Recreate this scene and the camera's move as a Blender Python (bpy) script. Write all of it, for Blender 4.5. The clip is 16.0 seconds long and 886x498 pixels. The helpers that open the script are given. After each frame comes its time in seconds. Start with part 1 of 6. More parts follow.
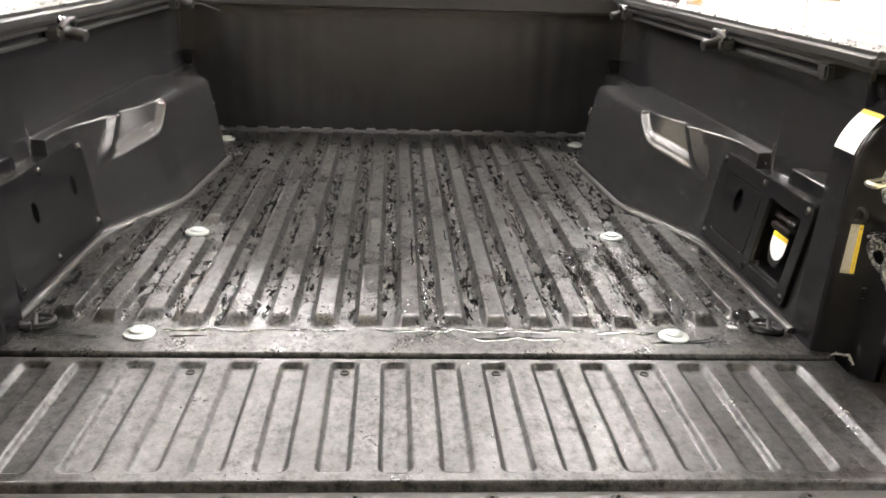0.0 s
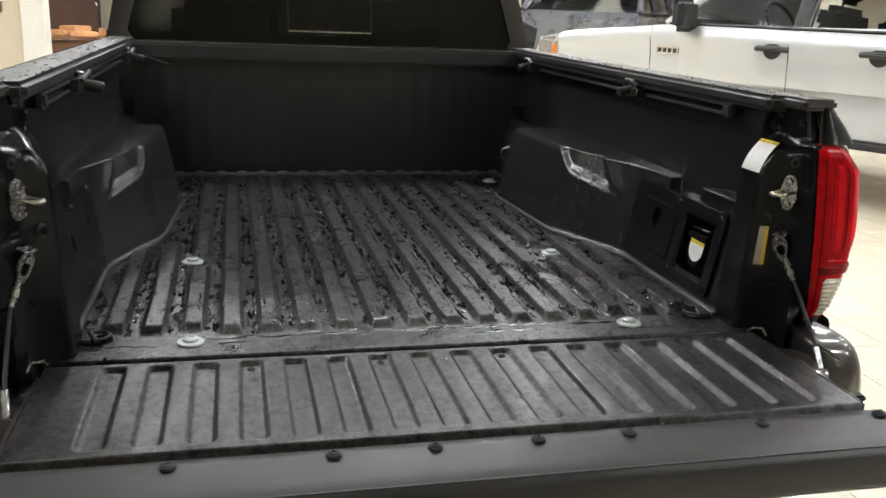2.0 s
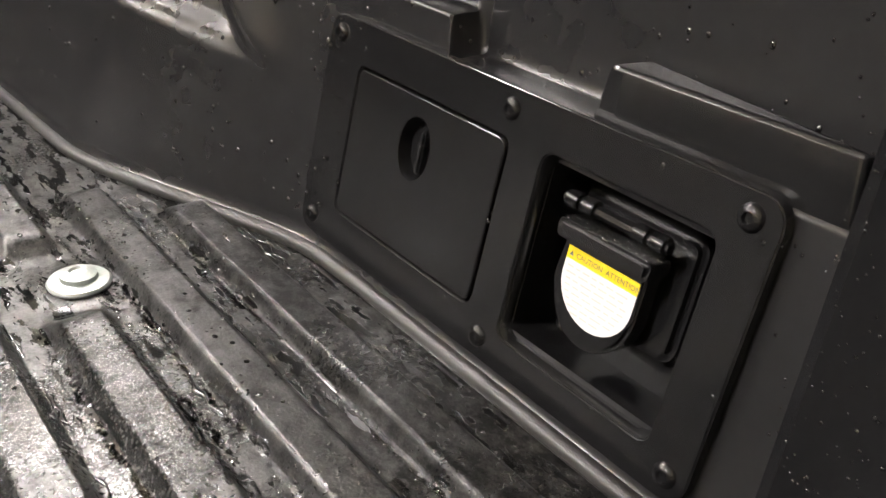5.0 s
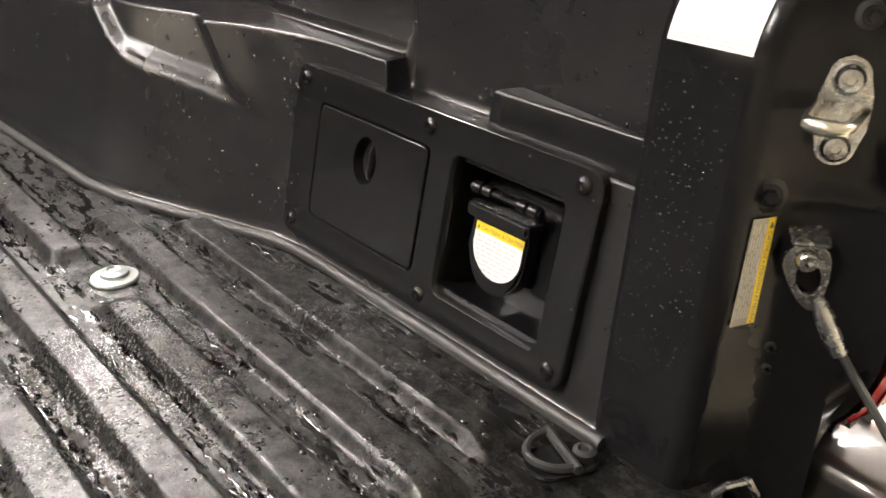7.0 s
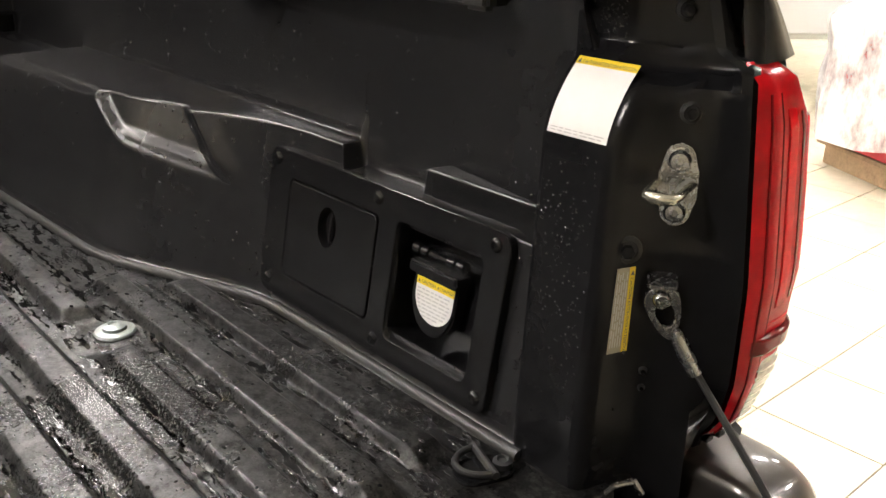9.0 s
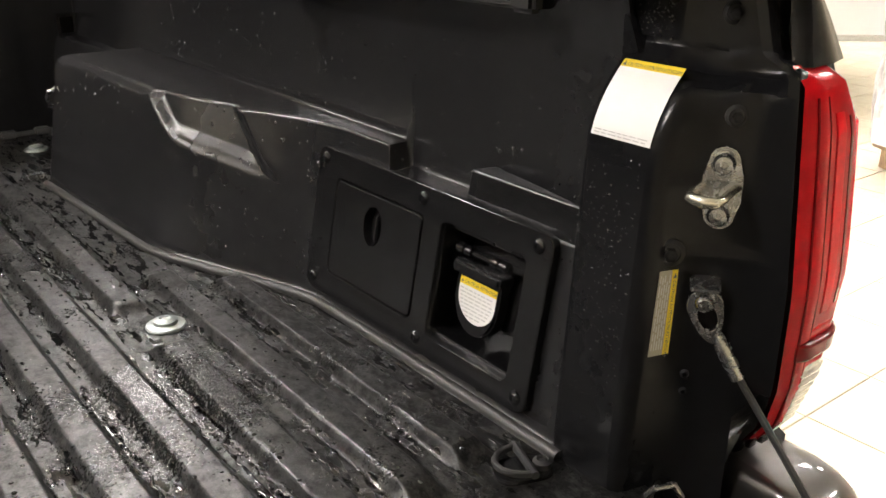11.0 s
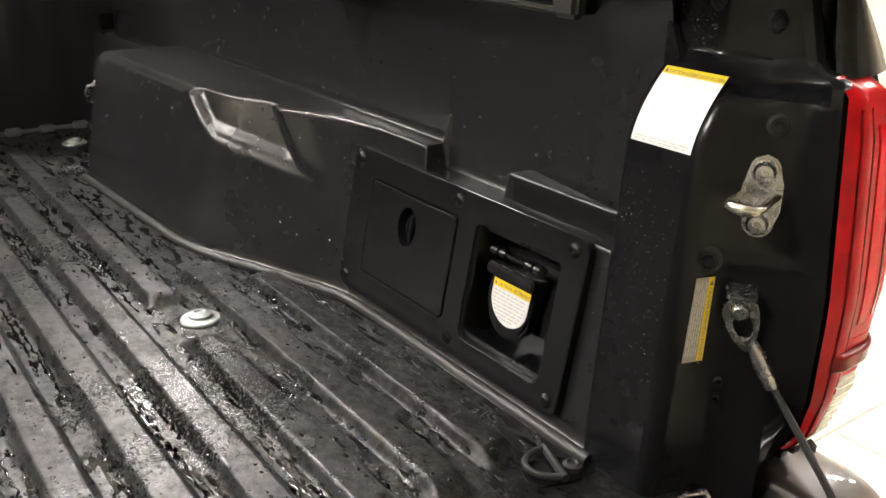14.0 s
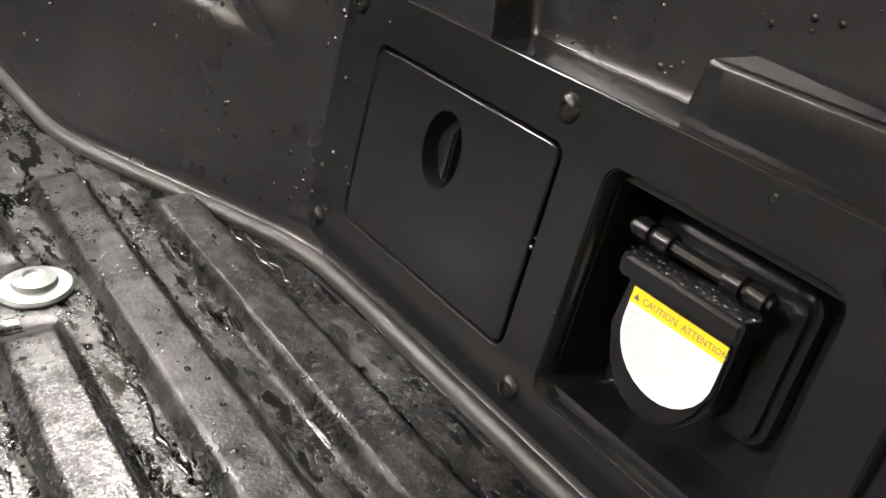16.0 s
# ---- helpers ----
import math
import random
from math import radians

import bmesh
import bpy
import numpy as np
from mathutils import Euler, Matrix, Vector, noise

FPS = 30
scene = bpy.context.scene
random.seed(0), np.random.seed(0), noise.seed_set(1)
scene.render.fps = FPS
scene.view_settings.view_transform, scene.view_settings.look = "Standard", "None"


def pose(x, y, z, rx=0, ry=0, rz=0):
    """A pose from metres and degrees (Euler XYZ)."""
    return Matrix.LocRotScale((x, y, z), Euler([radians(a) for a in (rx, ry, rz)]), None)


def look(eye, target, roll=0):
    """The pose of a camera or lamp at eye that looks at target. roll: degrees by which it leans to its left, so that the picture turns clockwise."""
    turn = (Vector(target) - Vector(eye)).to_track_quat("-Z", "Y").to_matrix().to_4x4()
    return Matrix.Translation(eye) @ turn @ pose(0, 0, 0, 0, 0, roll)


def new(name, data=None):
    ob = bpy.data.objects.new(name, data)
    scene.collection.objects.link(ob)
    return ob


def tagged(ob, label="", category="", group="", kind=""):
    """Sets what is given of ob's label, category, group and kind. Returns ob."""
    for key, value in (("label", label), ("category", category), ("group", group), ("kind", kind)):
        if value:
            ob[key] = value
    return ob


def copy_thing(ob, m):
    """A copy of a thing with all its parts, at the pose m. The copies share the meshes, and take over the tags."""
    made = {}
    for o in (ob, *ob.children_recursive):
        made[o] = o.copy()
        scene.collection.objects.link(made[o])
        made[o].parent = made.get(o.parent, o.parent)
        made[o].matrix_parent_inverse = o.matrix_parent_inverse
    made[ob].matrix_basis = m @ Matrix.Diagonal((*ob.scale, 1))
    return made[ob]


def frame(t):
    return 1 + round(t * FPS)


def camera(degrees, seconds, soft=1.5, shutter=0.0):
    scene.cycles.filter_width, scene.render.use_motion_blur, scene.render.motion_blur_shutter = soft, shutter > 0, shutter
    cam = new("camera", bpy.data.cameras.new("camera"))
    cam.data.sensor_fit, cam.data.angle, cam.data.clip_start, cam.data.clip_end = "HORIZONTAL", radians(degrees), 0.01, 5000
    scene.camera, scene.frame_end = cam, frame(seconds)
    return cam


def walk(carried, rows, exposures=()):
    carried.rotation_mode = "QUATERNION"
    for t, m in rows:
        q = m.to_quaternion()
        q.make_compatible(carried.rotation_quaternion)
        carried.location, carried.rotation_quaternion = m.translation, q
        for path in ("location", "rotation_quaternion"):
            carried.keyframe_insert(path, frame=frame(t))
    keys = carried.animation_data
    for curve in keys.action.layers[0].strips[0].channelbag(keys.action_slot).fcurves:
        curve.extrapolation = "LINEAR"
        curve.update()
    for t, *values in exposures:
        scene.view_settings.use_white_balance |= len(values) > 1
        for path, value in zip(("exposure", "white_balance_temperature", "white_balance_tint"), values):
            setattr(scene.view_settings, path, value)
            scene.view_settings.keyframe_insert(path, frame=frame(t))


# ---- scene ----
cam = camera(53.0, 16.0, 1.5, 0.3)
PATH = [
    (0, (-0.034, -1.289, 1.34), (0.081, 0.602, 0.697), 1.8),
    (0.5, (-0.13, -1.465, 1.371), (0.043, 0.454, 0.836), 1.5),
    (1, (-0.336, -1.61, 1.34), (-0.026, 0.304, 0.851), 2.0),
    (1.5, (-0.375, -1.631, 1.37), (0.02, 0.264, 0.864), 2.2),
    (2, (-0.359, -1.565, 1.356), (0.092, 0.311, 0.829), 2.3),
    (2.5, (-0.29, -1.335, 1.343), (0.191, 0.539, 0.836), 2.7),
    (3, (-0.23, -1.13, 1.318), (0.325, 0.701, 0.736), 1.6),
    (3.5, (-0.176, -0.836, 1.297), (0.646, 0.888, 0.702), 1.9),
    (4, (-0.06, -0.551, 1.257), (0.977, 1.0, 0.537), 1.3),
    (4.5, (0.137, -0.266, 1.186), (1.158, 1.202, 0.29), 1.7),
    (5, (0.293, -0.055, 1.117), (1.425, 1.3, 0.178), 4.5),
    (7.5, (0.145, -0.331, 1.204), (1.347, 1.039, 0.38), 0.9),
    (8, (0.129, -0.393, 1.229), (1.338, 0.992, 0.442), -0.4),
    (8.5, (0.112, -0.413, 1.244), (1.35, 0.972, 0.501), 0.2),
    (9, (0.109, -0.408, 1.244), (1.341, 0.982, 0.503), 0.7),
    (11.5, (0.102, -0.419, 1.247), (1.239, 1.053, 0.512), 0.3),
    (12, (0.096, -0.421, 1.247), (1.223, 1.063, 0.519), 0.5),
    (12.5, (0.09, -0.425, 1.251), (1.202, 1.074, 0.532), 0.6),
    (13, (0.087, -0.425, 1.252), (1.193, 1.082, 0.539), 1.0),
    (13.5, (0.086, -0.423, 1.249), (1.19, 1.084, 0.534), 1.1),
    (14, (0.09, -0.416, 1.246), (1.203, 1.076, 0.515), 1.3),
    (14.5, (0.127, -0.353, 1.233), (1.162, 1.15, 0.416), 0.3),
    (15, (0.256, -0.172, 1.192), (1.242, 1.301, 0.265), 0.3),
    (15.5, (0.361, -0.01, 1.122), (1.399, 1.379, 0.126), 3.9),
    (16, (0.367, 0.046, 1.081), (1.452, 1.41, 0.101), 6.7),
]
EXPOSURE = [(0.0, 1.1, 6550, 14), (0.5, 0.4, 6500, 13), (1.0, 0.0, 6350, 11), (1.5, -0.25, 6200, 10), (2.5, -0.42, 6000, 10), (3.0, -0.1, 6050, 11), (3.5, 0.0, 6200, 13),
            (4.0, 0.15, 6300, 15), (4.5, 0.7, 6500, 15), (5.0, 1.05, 6700, 15), (5.3, 1.05, 6700, 15), (7.3, 0.88, 6750, 16), (8.0, 0.6, 6700, 15), (8.5, 0.3, 6650, 14), (9.2, 0.2, 6650, 14), (11.4, 0.28, 6650, 14),
            (12.5, 0.6, 6650, 14), (14.0, 0.5, 6650, 14), (14.5, 0.6, 6650, 14), (15.0, 0.78, 6650, 14), (15.5, 1.1, 6650, 14), (16.0, 1.12, 6650, 14)]
walk(cam, [(t, look(eye, target, roll)) for t, eye, target, roll in PATH], EXPOSURE)

# ---- light of the showroom ----
world = bpy.data.worlds.new("world")
scene.world = world
world.use_nodes = True
world.node_tree.nodes["Background"].inputs[0].default_value = (1.0, 0.93, 0.82, 1)
world.node_tree.nodes["Background"].inputs[1].default_value = 0.02
LAMP = 105.0          # glow of a ceiling panel
CEIL = 3.6

# ---- sizes of the truck, in metres ----
ZF = 0.720           # bed floor
PITCH = 0.0745       # floor ribs
BULK = 1.79          # front wall of the bed
RAIL = 1.207         # top of the bed rails


# ---- materials ----
def ramp(nt, src, stops):
    n = nt.nodes.new("ShaderNodeValToRGB")
    el = n.color_ramp.elements
    while len(el) < len(stops):
        el.new(0.5)
    for e, (p, c) in zip(el, stops):
        e.position = p
        e.color = (c, c, c, 1) if isinstance(c, (int, float)) else (*c, 1)
    nt.links.new(src, n.inputs[0])
    return n.outputs[0]


def noise_tex(nt, scale, detail=4.0, rough=0.55, stretch=(1, 1, 1), seed=0.0):
    co = nt.nodes.new("ShaderNodeTexCoord")
    mp = nt.nodes.new("ShaderNodeMapping")
    mp.inputs["Scale"].default_value = stretch
    mp.inputs["Location"].default_value = (seed, seed * 0.7, seed * 1.3)
    nz = nt.nodes.new("ShaderNodeTexNoise")
    nz.inputs["Scale"].default_value, nz.inputs["Detail"].default_value, nz.inputs["Roughness"].default_value = scale, detail, rough
    nt.links.new(co.outputs["Object"], mp.inputs[0])
    nt.links.new(mp.outputs[0], nz.inputs["Vector"])
    return nz.outputs["Fac"]


def mat(name, color, rough=0.5, metal=0.0, vary=0.15, scale=6.0, grain=60.0, bump=0.0, dist=0.001, rough_vary=0.1, spec=0.5,
        coat=0.0, trans=0.0, ior=1.5, random_tone=0.0, emit=0.0):
    m = bpy.data.materials.new(name)
    m.use_nodes = True
    nt = m.node_tree
    b = nt.nodes["Principled BSDF"]
    b.inputs["Metallic"].default_value = metal
    b.inputs["Specular IOR Level"].default_value = spec
    b.inputs["Coat Weight"].default_value = coat
    b.inputs["Coat Roughness"].default_value = 0.06
    b.inputs["Transmission Weight"].default_value = trans
    b.inputs["IOR"].default_value = ior
    b.inputs["Base Color"].default_value = (*color, 1)
    b.inputs["Roughness"].default_value = rough
    if emit:
        b.inputs["Emission Color"].default_value = (*color, 1)
        b.inputs["Emission Strength"].default_value = emit
    if vary or rough_vary:
        big = noise_tex(nt, scale, 5.0)
        fine = noise_tex(nt, grain, 3.0, seed=3.1)
        mix = nt.nodes.new("ShaderNodeMath")
        mix.operation = "MULTIPLY_ADD"
        nt.links.new(fine, mix.inputs[0])
        mix.inputs[1].default_value = 0.45
        half = nt.nodes.new("ShaderNodeMath")
        half.operation = "MULTIPLY"
        nt.links.new(big, half.inputs[0])
        half.inputs[1].default_value = 0.55
        nt.links.new(half.outputs[0], mix.inputs[2])
        fac = mix.outputs[0]
        if vary:
            lo = tuple(c * (1 - vary) for c in color)
            hi = tuple(min(1, c * (1 + vary)) for c in color)
            col = ramp(nt, fac, [(0.32, lo), (0.68, hi)])
            if random_tone:
                info = nt.nodes.new("ShaderNodeObjectInfo")
                hsv = nt.nodes.new("ShaderNodeHueSaturation")
                rng = nt.nodes.new("ShaderNodeMapRange")
                nt.links.new(info.outputs["Random"], rng.inputs[0])
                rng.inputs[3].default_value, rng.inputs[4].default_value = 1 - random_tone, 1 + random_tone
                nt.links.new(rng.outputs[0], hsv.inputs["Value"])
                nt.links.new(col, hsv.inputs["Color"])
                col = hsv.outputs[0]
            nt.links.new(col, b.inputs["Base Color"])
        if rough_vary:
            r = ramp(nt, fac, [(0.3, max(0.02, rough - rough_vary)), (0.7, min(1, rough + rough_vary))])
            nt.links.new(r, b.inputs["Roughness"])
    if bump:
        bp = nt.nodes.new("ShaderNodeBump")
        bp.inputs["Strength"].default_value, bp.inputs["Distance"].default_value = bump, dist
        nt.links.new(noise_tex(nt, grain * 6, 2.0, seed=8.0), bp.inputs["Height"])
        nt.links.new(bp.outputs[0], b.inputs["Normal"])
    return m


def wet_floor_material(name, streak, cut, dry_rough, tones, highlight_spot=None, groove=None):
    """Black composite sheet: dull grey dry tone, fine pebble grain, and dark feathery wet marks along the ribs."""
    m = bpy.data.materials.new(name)
    m.use_nodes = True
    nt = m.node_tree
    b = nt.nodes["Principled BSDF"]
    lo, hi = tones

    def math_node(op, p, q):
        n = nt.nodes.new("ShaderNodeMath")
        n.operation = op
        for sock, v in zip(n.inputs, (p, q)):
            if isinstance(v, (int, float)):
                sock.default_value = v
            else:
                nt.links.new(v, sock)
        return n.outputs[0]

    cloud = ramp(nt, noise_tex(nt, 8, 6, 0.65, seed=1.0), [(0.28, (lo, lo * 0.985, lo * 0.95)), (0.74, (hi, hi * 0.98, hi * 0.93))])
    speck = ramp(nt, noise_tex(nt, 300, 3, 0.7, seed=12.0), [(0.36, 0.35), (0.64, 1.5)])
    mul = nt.nodes.new("ShaderNodeVectorMath")
    mul.operation = "MULTIPLY"
    nt.links.new(cloud, mul.inputs[0])
    nt.links.new(speck, mul.inputs[1])
    # wet marks: long and feathery, with finer ones between; more of them low in the grooves and by the walls, where
    # they also paint in shade
    long_marks = noise_tex(nt, streak[0], 7, 0.66, streak[1], seed=2.0)
    mottling = noise_tex(nt, 70, 9, 0.75, (1.0, 0.7, 1), seed=21.0)
    short_marks = noise_tex(nt, 95, 4, 0.6, (1.0, 0.55, 1), seed=9.0)
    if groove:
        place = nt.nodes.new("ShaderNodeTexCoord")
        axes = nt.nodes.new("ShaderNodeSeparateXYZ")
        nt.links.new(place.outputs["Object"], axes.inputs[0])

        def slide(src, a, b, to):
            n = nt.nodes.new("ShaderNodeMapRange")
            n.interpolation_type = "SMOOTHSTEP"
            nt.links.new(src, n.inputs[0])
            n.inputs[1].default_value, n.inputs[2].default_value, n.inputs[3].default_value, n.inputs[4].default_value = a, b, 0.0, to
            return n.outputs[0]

        # height and side bias: pooled water plus shade painted as dark marks
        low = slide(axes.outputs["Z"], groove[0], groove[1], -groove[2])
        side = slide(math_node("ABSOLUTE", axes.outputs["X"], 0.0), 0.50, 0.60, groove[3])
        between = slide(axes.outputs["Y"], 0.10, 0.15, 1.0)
        wet_shade = math_node("ADD", math_node("MULTIPLY", math_node("ADD", low, groove[2]), between), side)
        # the tone itself also darkens towards the walls, as painted shade
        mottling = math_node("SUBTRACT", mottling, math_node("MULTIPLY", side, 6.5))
        long_marks = math_node("ADD", long_marks, wet_shade)
        short_marks = math_node("ADD", short_marks, math_node("MULTIPLY", wet_shade, 0.6))
    mottle = ramp(nt, mottling, [(0.36, 0.32), (0.50, 0.85), (0.62, 1.3)])
    mul2 = nt.nodes.new("ShaderNodeVectorMath")
    mul2.operation = "MULTIPLY"
    nt.links.new(mul.outputs[0], mul2.inputs[0])
    nt.links.new(mottle, mul2.inputs[1])
    wet_a = ramp(nt, long_marks, [(cut, 0.0), (cut + 0.028, 1.0)])
    wet_b = ramp(nt, short_marks, [(cut + 0.075, 0.0), (cut + 0.11, 1.0)])
    wet = math_node("MAXIMUM", wet_a, wet_b)
    mix = nt.nodes.new("ShaderNodeMix")
    mix.data_type = "RGBA"
    nt.links.new(wet, mix.inputs["Factor"])
    nt.links.new(mul2.outputs[0], mix.inputs[6])
    mix.inputs[7].default_value = (0.006, 0.006, 0.006, 1)
    nt.links.new(mix.outputs[2], b.inputs["Base Color"])
    dry = ramp(nt, noise_tex(nt, 12, 5, seed=4.0), [(0.3, dry_rough - 0.07), (0.7, dry_rough + 0.09)])
    dry = math_node("ADD", dry, math_node("MULTIPLY", math_node("SUBTRACT", noise_tex(nt, 260, 2, seed=15.0), 0.5), 0.35))
    if highlight_spot:
        # a smoother stretch, placed to hold the lamp's highlight on the wet floor
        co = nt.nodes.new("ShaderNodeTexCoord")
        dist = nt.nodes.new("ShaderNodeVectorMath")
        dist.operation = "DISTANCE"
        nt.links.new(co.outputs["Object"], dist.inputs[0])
        dist.inputs[1].default_value = highlight_spot[:3]
        edge = math_node("ADD", dist.outputs["Value"], math_node("MULTIPLY", noise_tex(nt, 22, 6, 0.7, seed=6.0), highlight_spot[3]))
        spot_gloss = ramp(nt, edge, [(highlight_spot[3], 1.0), (highlight_spot[3] * 1.75, 0.0)])
        dry = math_node("SUBTRACT", dry, math_node("MULTIPLY", spot_gloss, dry_rough - 0.225))
    rmix = nt.nodes.new("ShaderNodeMix")
    nt.links.new(wet, rmix.inputs[0])
    nt.links.new(dry, rmix.inputs[2])
    rmix.inputs[3].default_value = 0.12
    nt.links.new(rmix.outputs[0], b.inputs["Roughness"])
    nt.links.new(ramp(nt, mottling, [(0.37, 0.16), (0.50, 0.50), (0.62, 0.72)]), b.inputs["Specular IOR Level"])
    b1 = nt.nodes.new("ShaderNodeBump")
    b1.inputs["Strength"].default_value, b1.inputs["Distance"].default_value = 0.6, 0.0006
    nt.links.new(math_node("MULTIPLY", noise_tex(nt, 380, 2, seed=5.0), math_node("SUBTRACT", 1.0, wet)), b1.inputs["Height"])
    nt.links.new(b1.outputs[0], b.inputs["Normal"])
    return m


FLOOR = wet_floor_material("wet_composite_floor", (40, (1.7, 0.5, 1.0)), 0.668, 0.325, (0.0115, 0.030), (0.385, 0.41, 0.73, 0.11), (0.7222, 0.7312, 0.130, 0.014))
GATE = wet_floor_material("tailgate_composite", (30, (1.0, 1.0, 1.0)), 0.70, 0.37, (0.010, 0.019))
LINER = mat("black_composite_wall", (0.0165, 0.0163, 0.0170), 0.25, vary=0.15, scale=5, grain=40, rough_vary=0.015, spec=0.46)
PLASTIC = mat("black_plastic", (0.0088, 0.0088, 0.0092), 0.21, vary=0.25, scale=12, grain=80, rough_vary=0.02, spec=0.40)
GLOSSY = mat("black_paint_inside", (0.0080, 0.0080, 0.0086), 0.20, vary=0.2, rough_vary=0.02, spec=0.22)
CAPMAT = mat("grained_rail_cap", (0.022, 0.0215, 0.021), 0.42, vary=0.25, scale=8, grain=90, bump=0.5, dist=0.0008)
RUBBER = mat("black_rubber", (0.012, 0.012, 0.012), 0.7, vary=0.2)
PAINT = mat("grey_brown_metallic_paint", (0.036, 0.032, 0.029), 0.34, 0.6, vary=0.08, grain=300, rough_vary=0.03, coat=1.0)
STEEL = mat("zinc_plated_steel", (0.45, 0.455, 0.46), 0.27, 0.97, vary=0.04, scale=60, grain=200, rough_vary=0.02)
BRASSY = mat("yellow_zinc_steel", (0.62, 0.60, 0.52), 0.26, 0.95, vary=0.04, scale=60, grain=200, rough_vary=0.02)
WASHER = mat("pale_zinc_washer", (0.44, 0.48, 0.47), 0.40, 0.6, vary=0.15, scale=60, grain=300)
CHROME = mat("chrome", (0.8, 0.8, 0.8), 0.08, 1.0, vary=0.0, rough_vary=0.03)
RED = mat("red_lens", (0.40, 0.002, 0.006), 0.14, vary=0.35, scale=16, grain=50, rough_vary=0.04, spec=0.08)
BRIGHT_RED = mat("bright_red_reflector", (0.58, 0.006, 0.012), 0.16, vary=0.25, scale=40, grain=120, rough_vary=0.05, spec=0.08)
DEEP_RED = mat("dark_red_lens", (0.16, 0.001, 0.003), 0.16, vary=0.3, scale=20, spec=0.15)
CLEAR = mat("clear_lens", (0.50, 0.47, 0.42), 0.12, 0.35, vary=0.35, scale=45, grain=120, coat=1.0)
PAPER = mat("white_sticker", (0.80, 0.80, 0.78), 0.45, vary=0.03, rough_vary=0.05)
YELLOW = mat("yellow_sticker_band", (0.85, 0.62, 0.02), 0.45, vary=0.05, rough_vary=0.05)
TAN = mat("faded_sticker", (0.36, 0.335, 0.26), 0.5, vary=0.08, rough_vary=0.05)
INK = mat("printed_ink", (0.12, 0.12, 0.12), 0.6, vary=0.0, rough_vary=0.0)
PALE_INK = mat("pale_printed_ink", (0.56, 0.56, 0.55), 0.6, vary=0.0, rough_vary=0.0)
GLASS = mat("tinted_glass", (0.055, 0.06, 0.06), 0.02, vary=0.0, rough_vary=0.0, trans=1.0, ior=1.45)
CAR_GLASS = mat("car_glass", (0.85, 0.9, 0.88), 0.02, vary=0.0, rough_vary=0.0, trans=1.0, ior=1.2)
WATER = mat("water", (0.9, 0.9, 0.9), 0.06, vary=0.0, rough_vary=0.0, trans=1.0, ior=1.333, spec=0.7)
BEAD = mat("water_bead", (0.010, 0.010, 0.010), 0.14, vary=0.0, rough_vary=0.0, spec=0.9)
WETFILM = mat("thin_water_film", (0.005, 0.005, 0.005), 0.04, vary=0.0, rough_vary=0.02, spec=0.5)
# pale grey paints in the ceiling light caught by a glossy plastic edge
LIT_EDGE = mat("lit_plastic_edge", (0.085, 0.085, 0.088), 0.45, vary=0.3, scale=30)
TRIM = mat("dark_trim", (0.02, 0.02, 0.02), 0.5, vary=0.2)
SEAT = mat("dark_seat_cloth", (0.018, 0.0175, 0.017), 0.85, vary=0.25, grain=120)
SILVER = mat("silver_paint", (0.64, 0.655, 0.66), 0.30, 0.45, vary=0.0, rough_vary=0.0, coat=1.0)
BLUE = mat("blue_grey_paint", (0.16, 0.17, 0.19), 0.3, 0.6, vary=0.05, coat=1.0)
BLACKCAR = mat("black_car_paint", (0.012, 0.012, 0.014), 0.2, 0.2, vary=0.05, coat=1.0)
REDCAR = mat("red_car_paint", (0.5, 0.012, 0.015), 0.25, 0.2, vary=0.05, coat=1.0)
# tone raised above the wall's: lamp sheen on the bead, put into colour
BEADMAT = mat("matte_black_bead", (0.034, 0.033, 0.031), 0.40, vary=0.3, scale=30, grain=140, rough_vary=0.10, bump=0.4, dist=0.0006)
AMBER = mat("amber_lamp", (0.75, 0.22, 0.03), 0.15, vary=0.1, coat=1.0)
TYRE = mat("tyre_rubber", (0.018, 0.018, 0.018), 0.75, vary=0.25)
ALLOY = mat("alloy_rim", (0.45, 0.45, 0.44), 0.35, 0.9, vary=0.08)
TILE = mat("cream_floor_tile", (0.70, 0.64, 0.49), 0.22, vary=0.07, scale=3, grain=25, rough_vary=0.06, random_tone=0.04)
GROUT = mat("tile_grout", (0.40, 0.36, 0.28), 0.8, vary=0.15)
BEIGE = mat("beige_painted_wall", (0.64, 0.56, 0.42), 0.7, vary=0.05, scale=2, grain=30, bump=0.1)
CREAM = mat("cream_painted_wall", (0.70, 0.66, 0.55), 0.7, vary=0.05, scale=2, grain=30)
WHITEP = mat("white_painted_column", (0.78, 0.76, 0.70), 0.6, vary=0.04)
CEILM = mat("ceiling_board", (0.45, 0.44, 0.42), 0.9, vary=0.06, scale=4, grain=80)
DARKWALL = mat("dark_wood_panel", (0.06, 0.028, 0.018), 0.5, vary=0.35, scale=4)
WOOD = mat("pallet_wood", (0.32, 0.22, 0.13), 0.75, vary=0.3, scale=14, grain=70, random_tone=0.15)
BOXRED = mat("red_carton", (0.50, 0.03, 0.045), 0.5, vary=0.12, scale=4, random_tone=0.12)
WRAP = mat("clear_stretch_wrap", (0.97, 0.97, 0.96), 0.16, vary=0.0, rough_vary=0.0, trans=0.88, ior=1.25, bump=0.4, dist=0.01, grain=2)
# milky patches paint the wrap's white glare along with its creased layers
wrap_nodes = WRAP.node_tree
wrap_nodes.links.new(ramp(wrap_nodes, noise_tex(wrap_nodes, 4.5, 6, 0.7, (1, 1, 0.6), seed=6.0), [(0.46, 0.10), (0.68, 0.85)]), wrap_nodes.nodes["Principled BSDF"].inputs["Transmission Weight"])
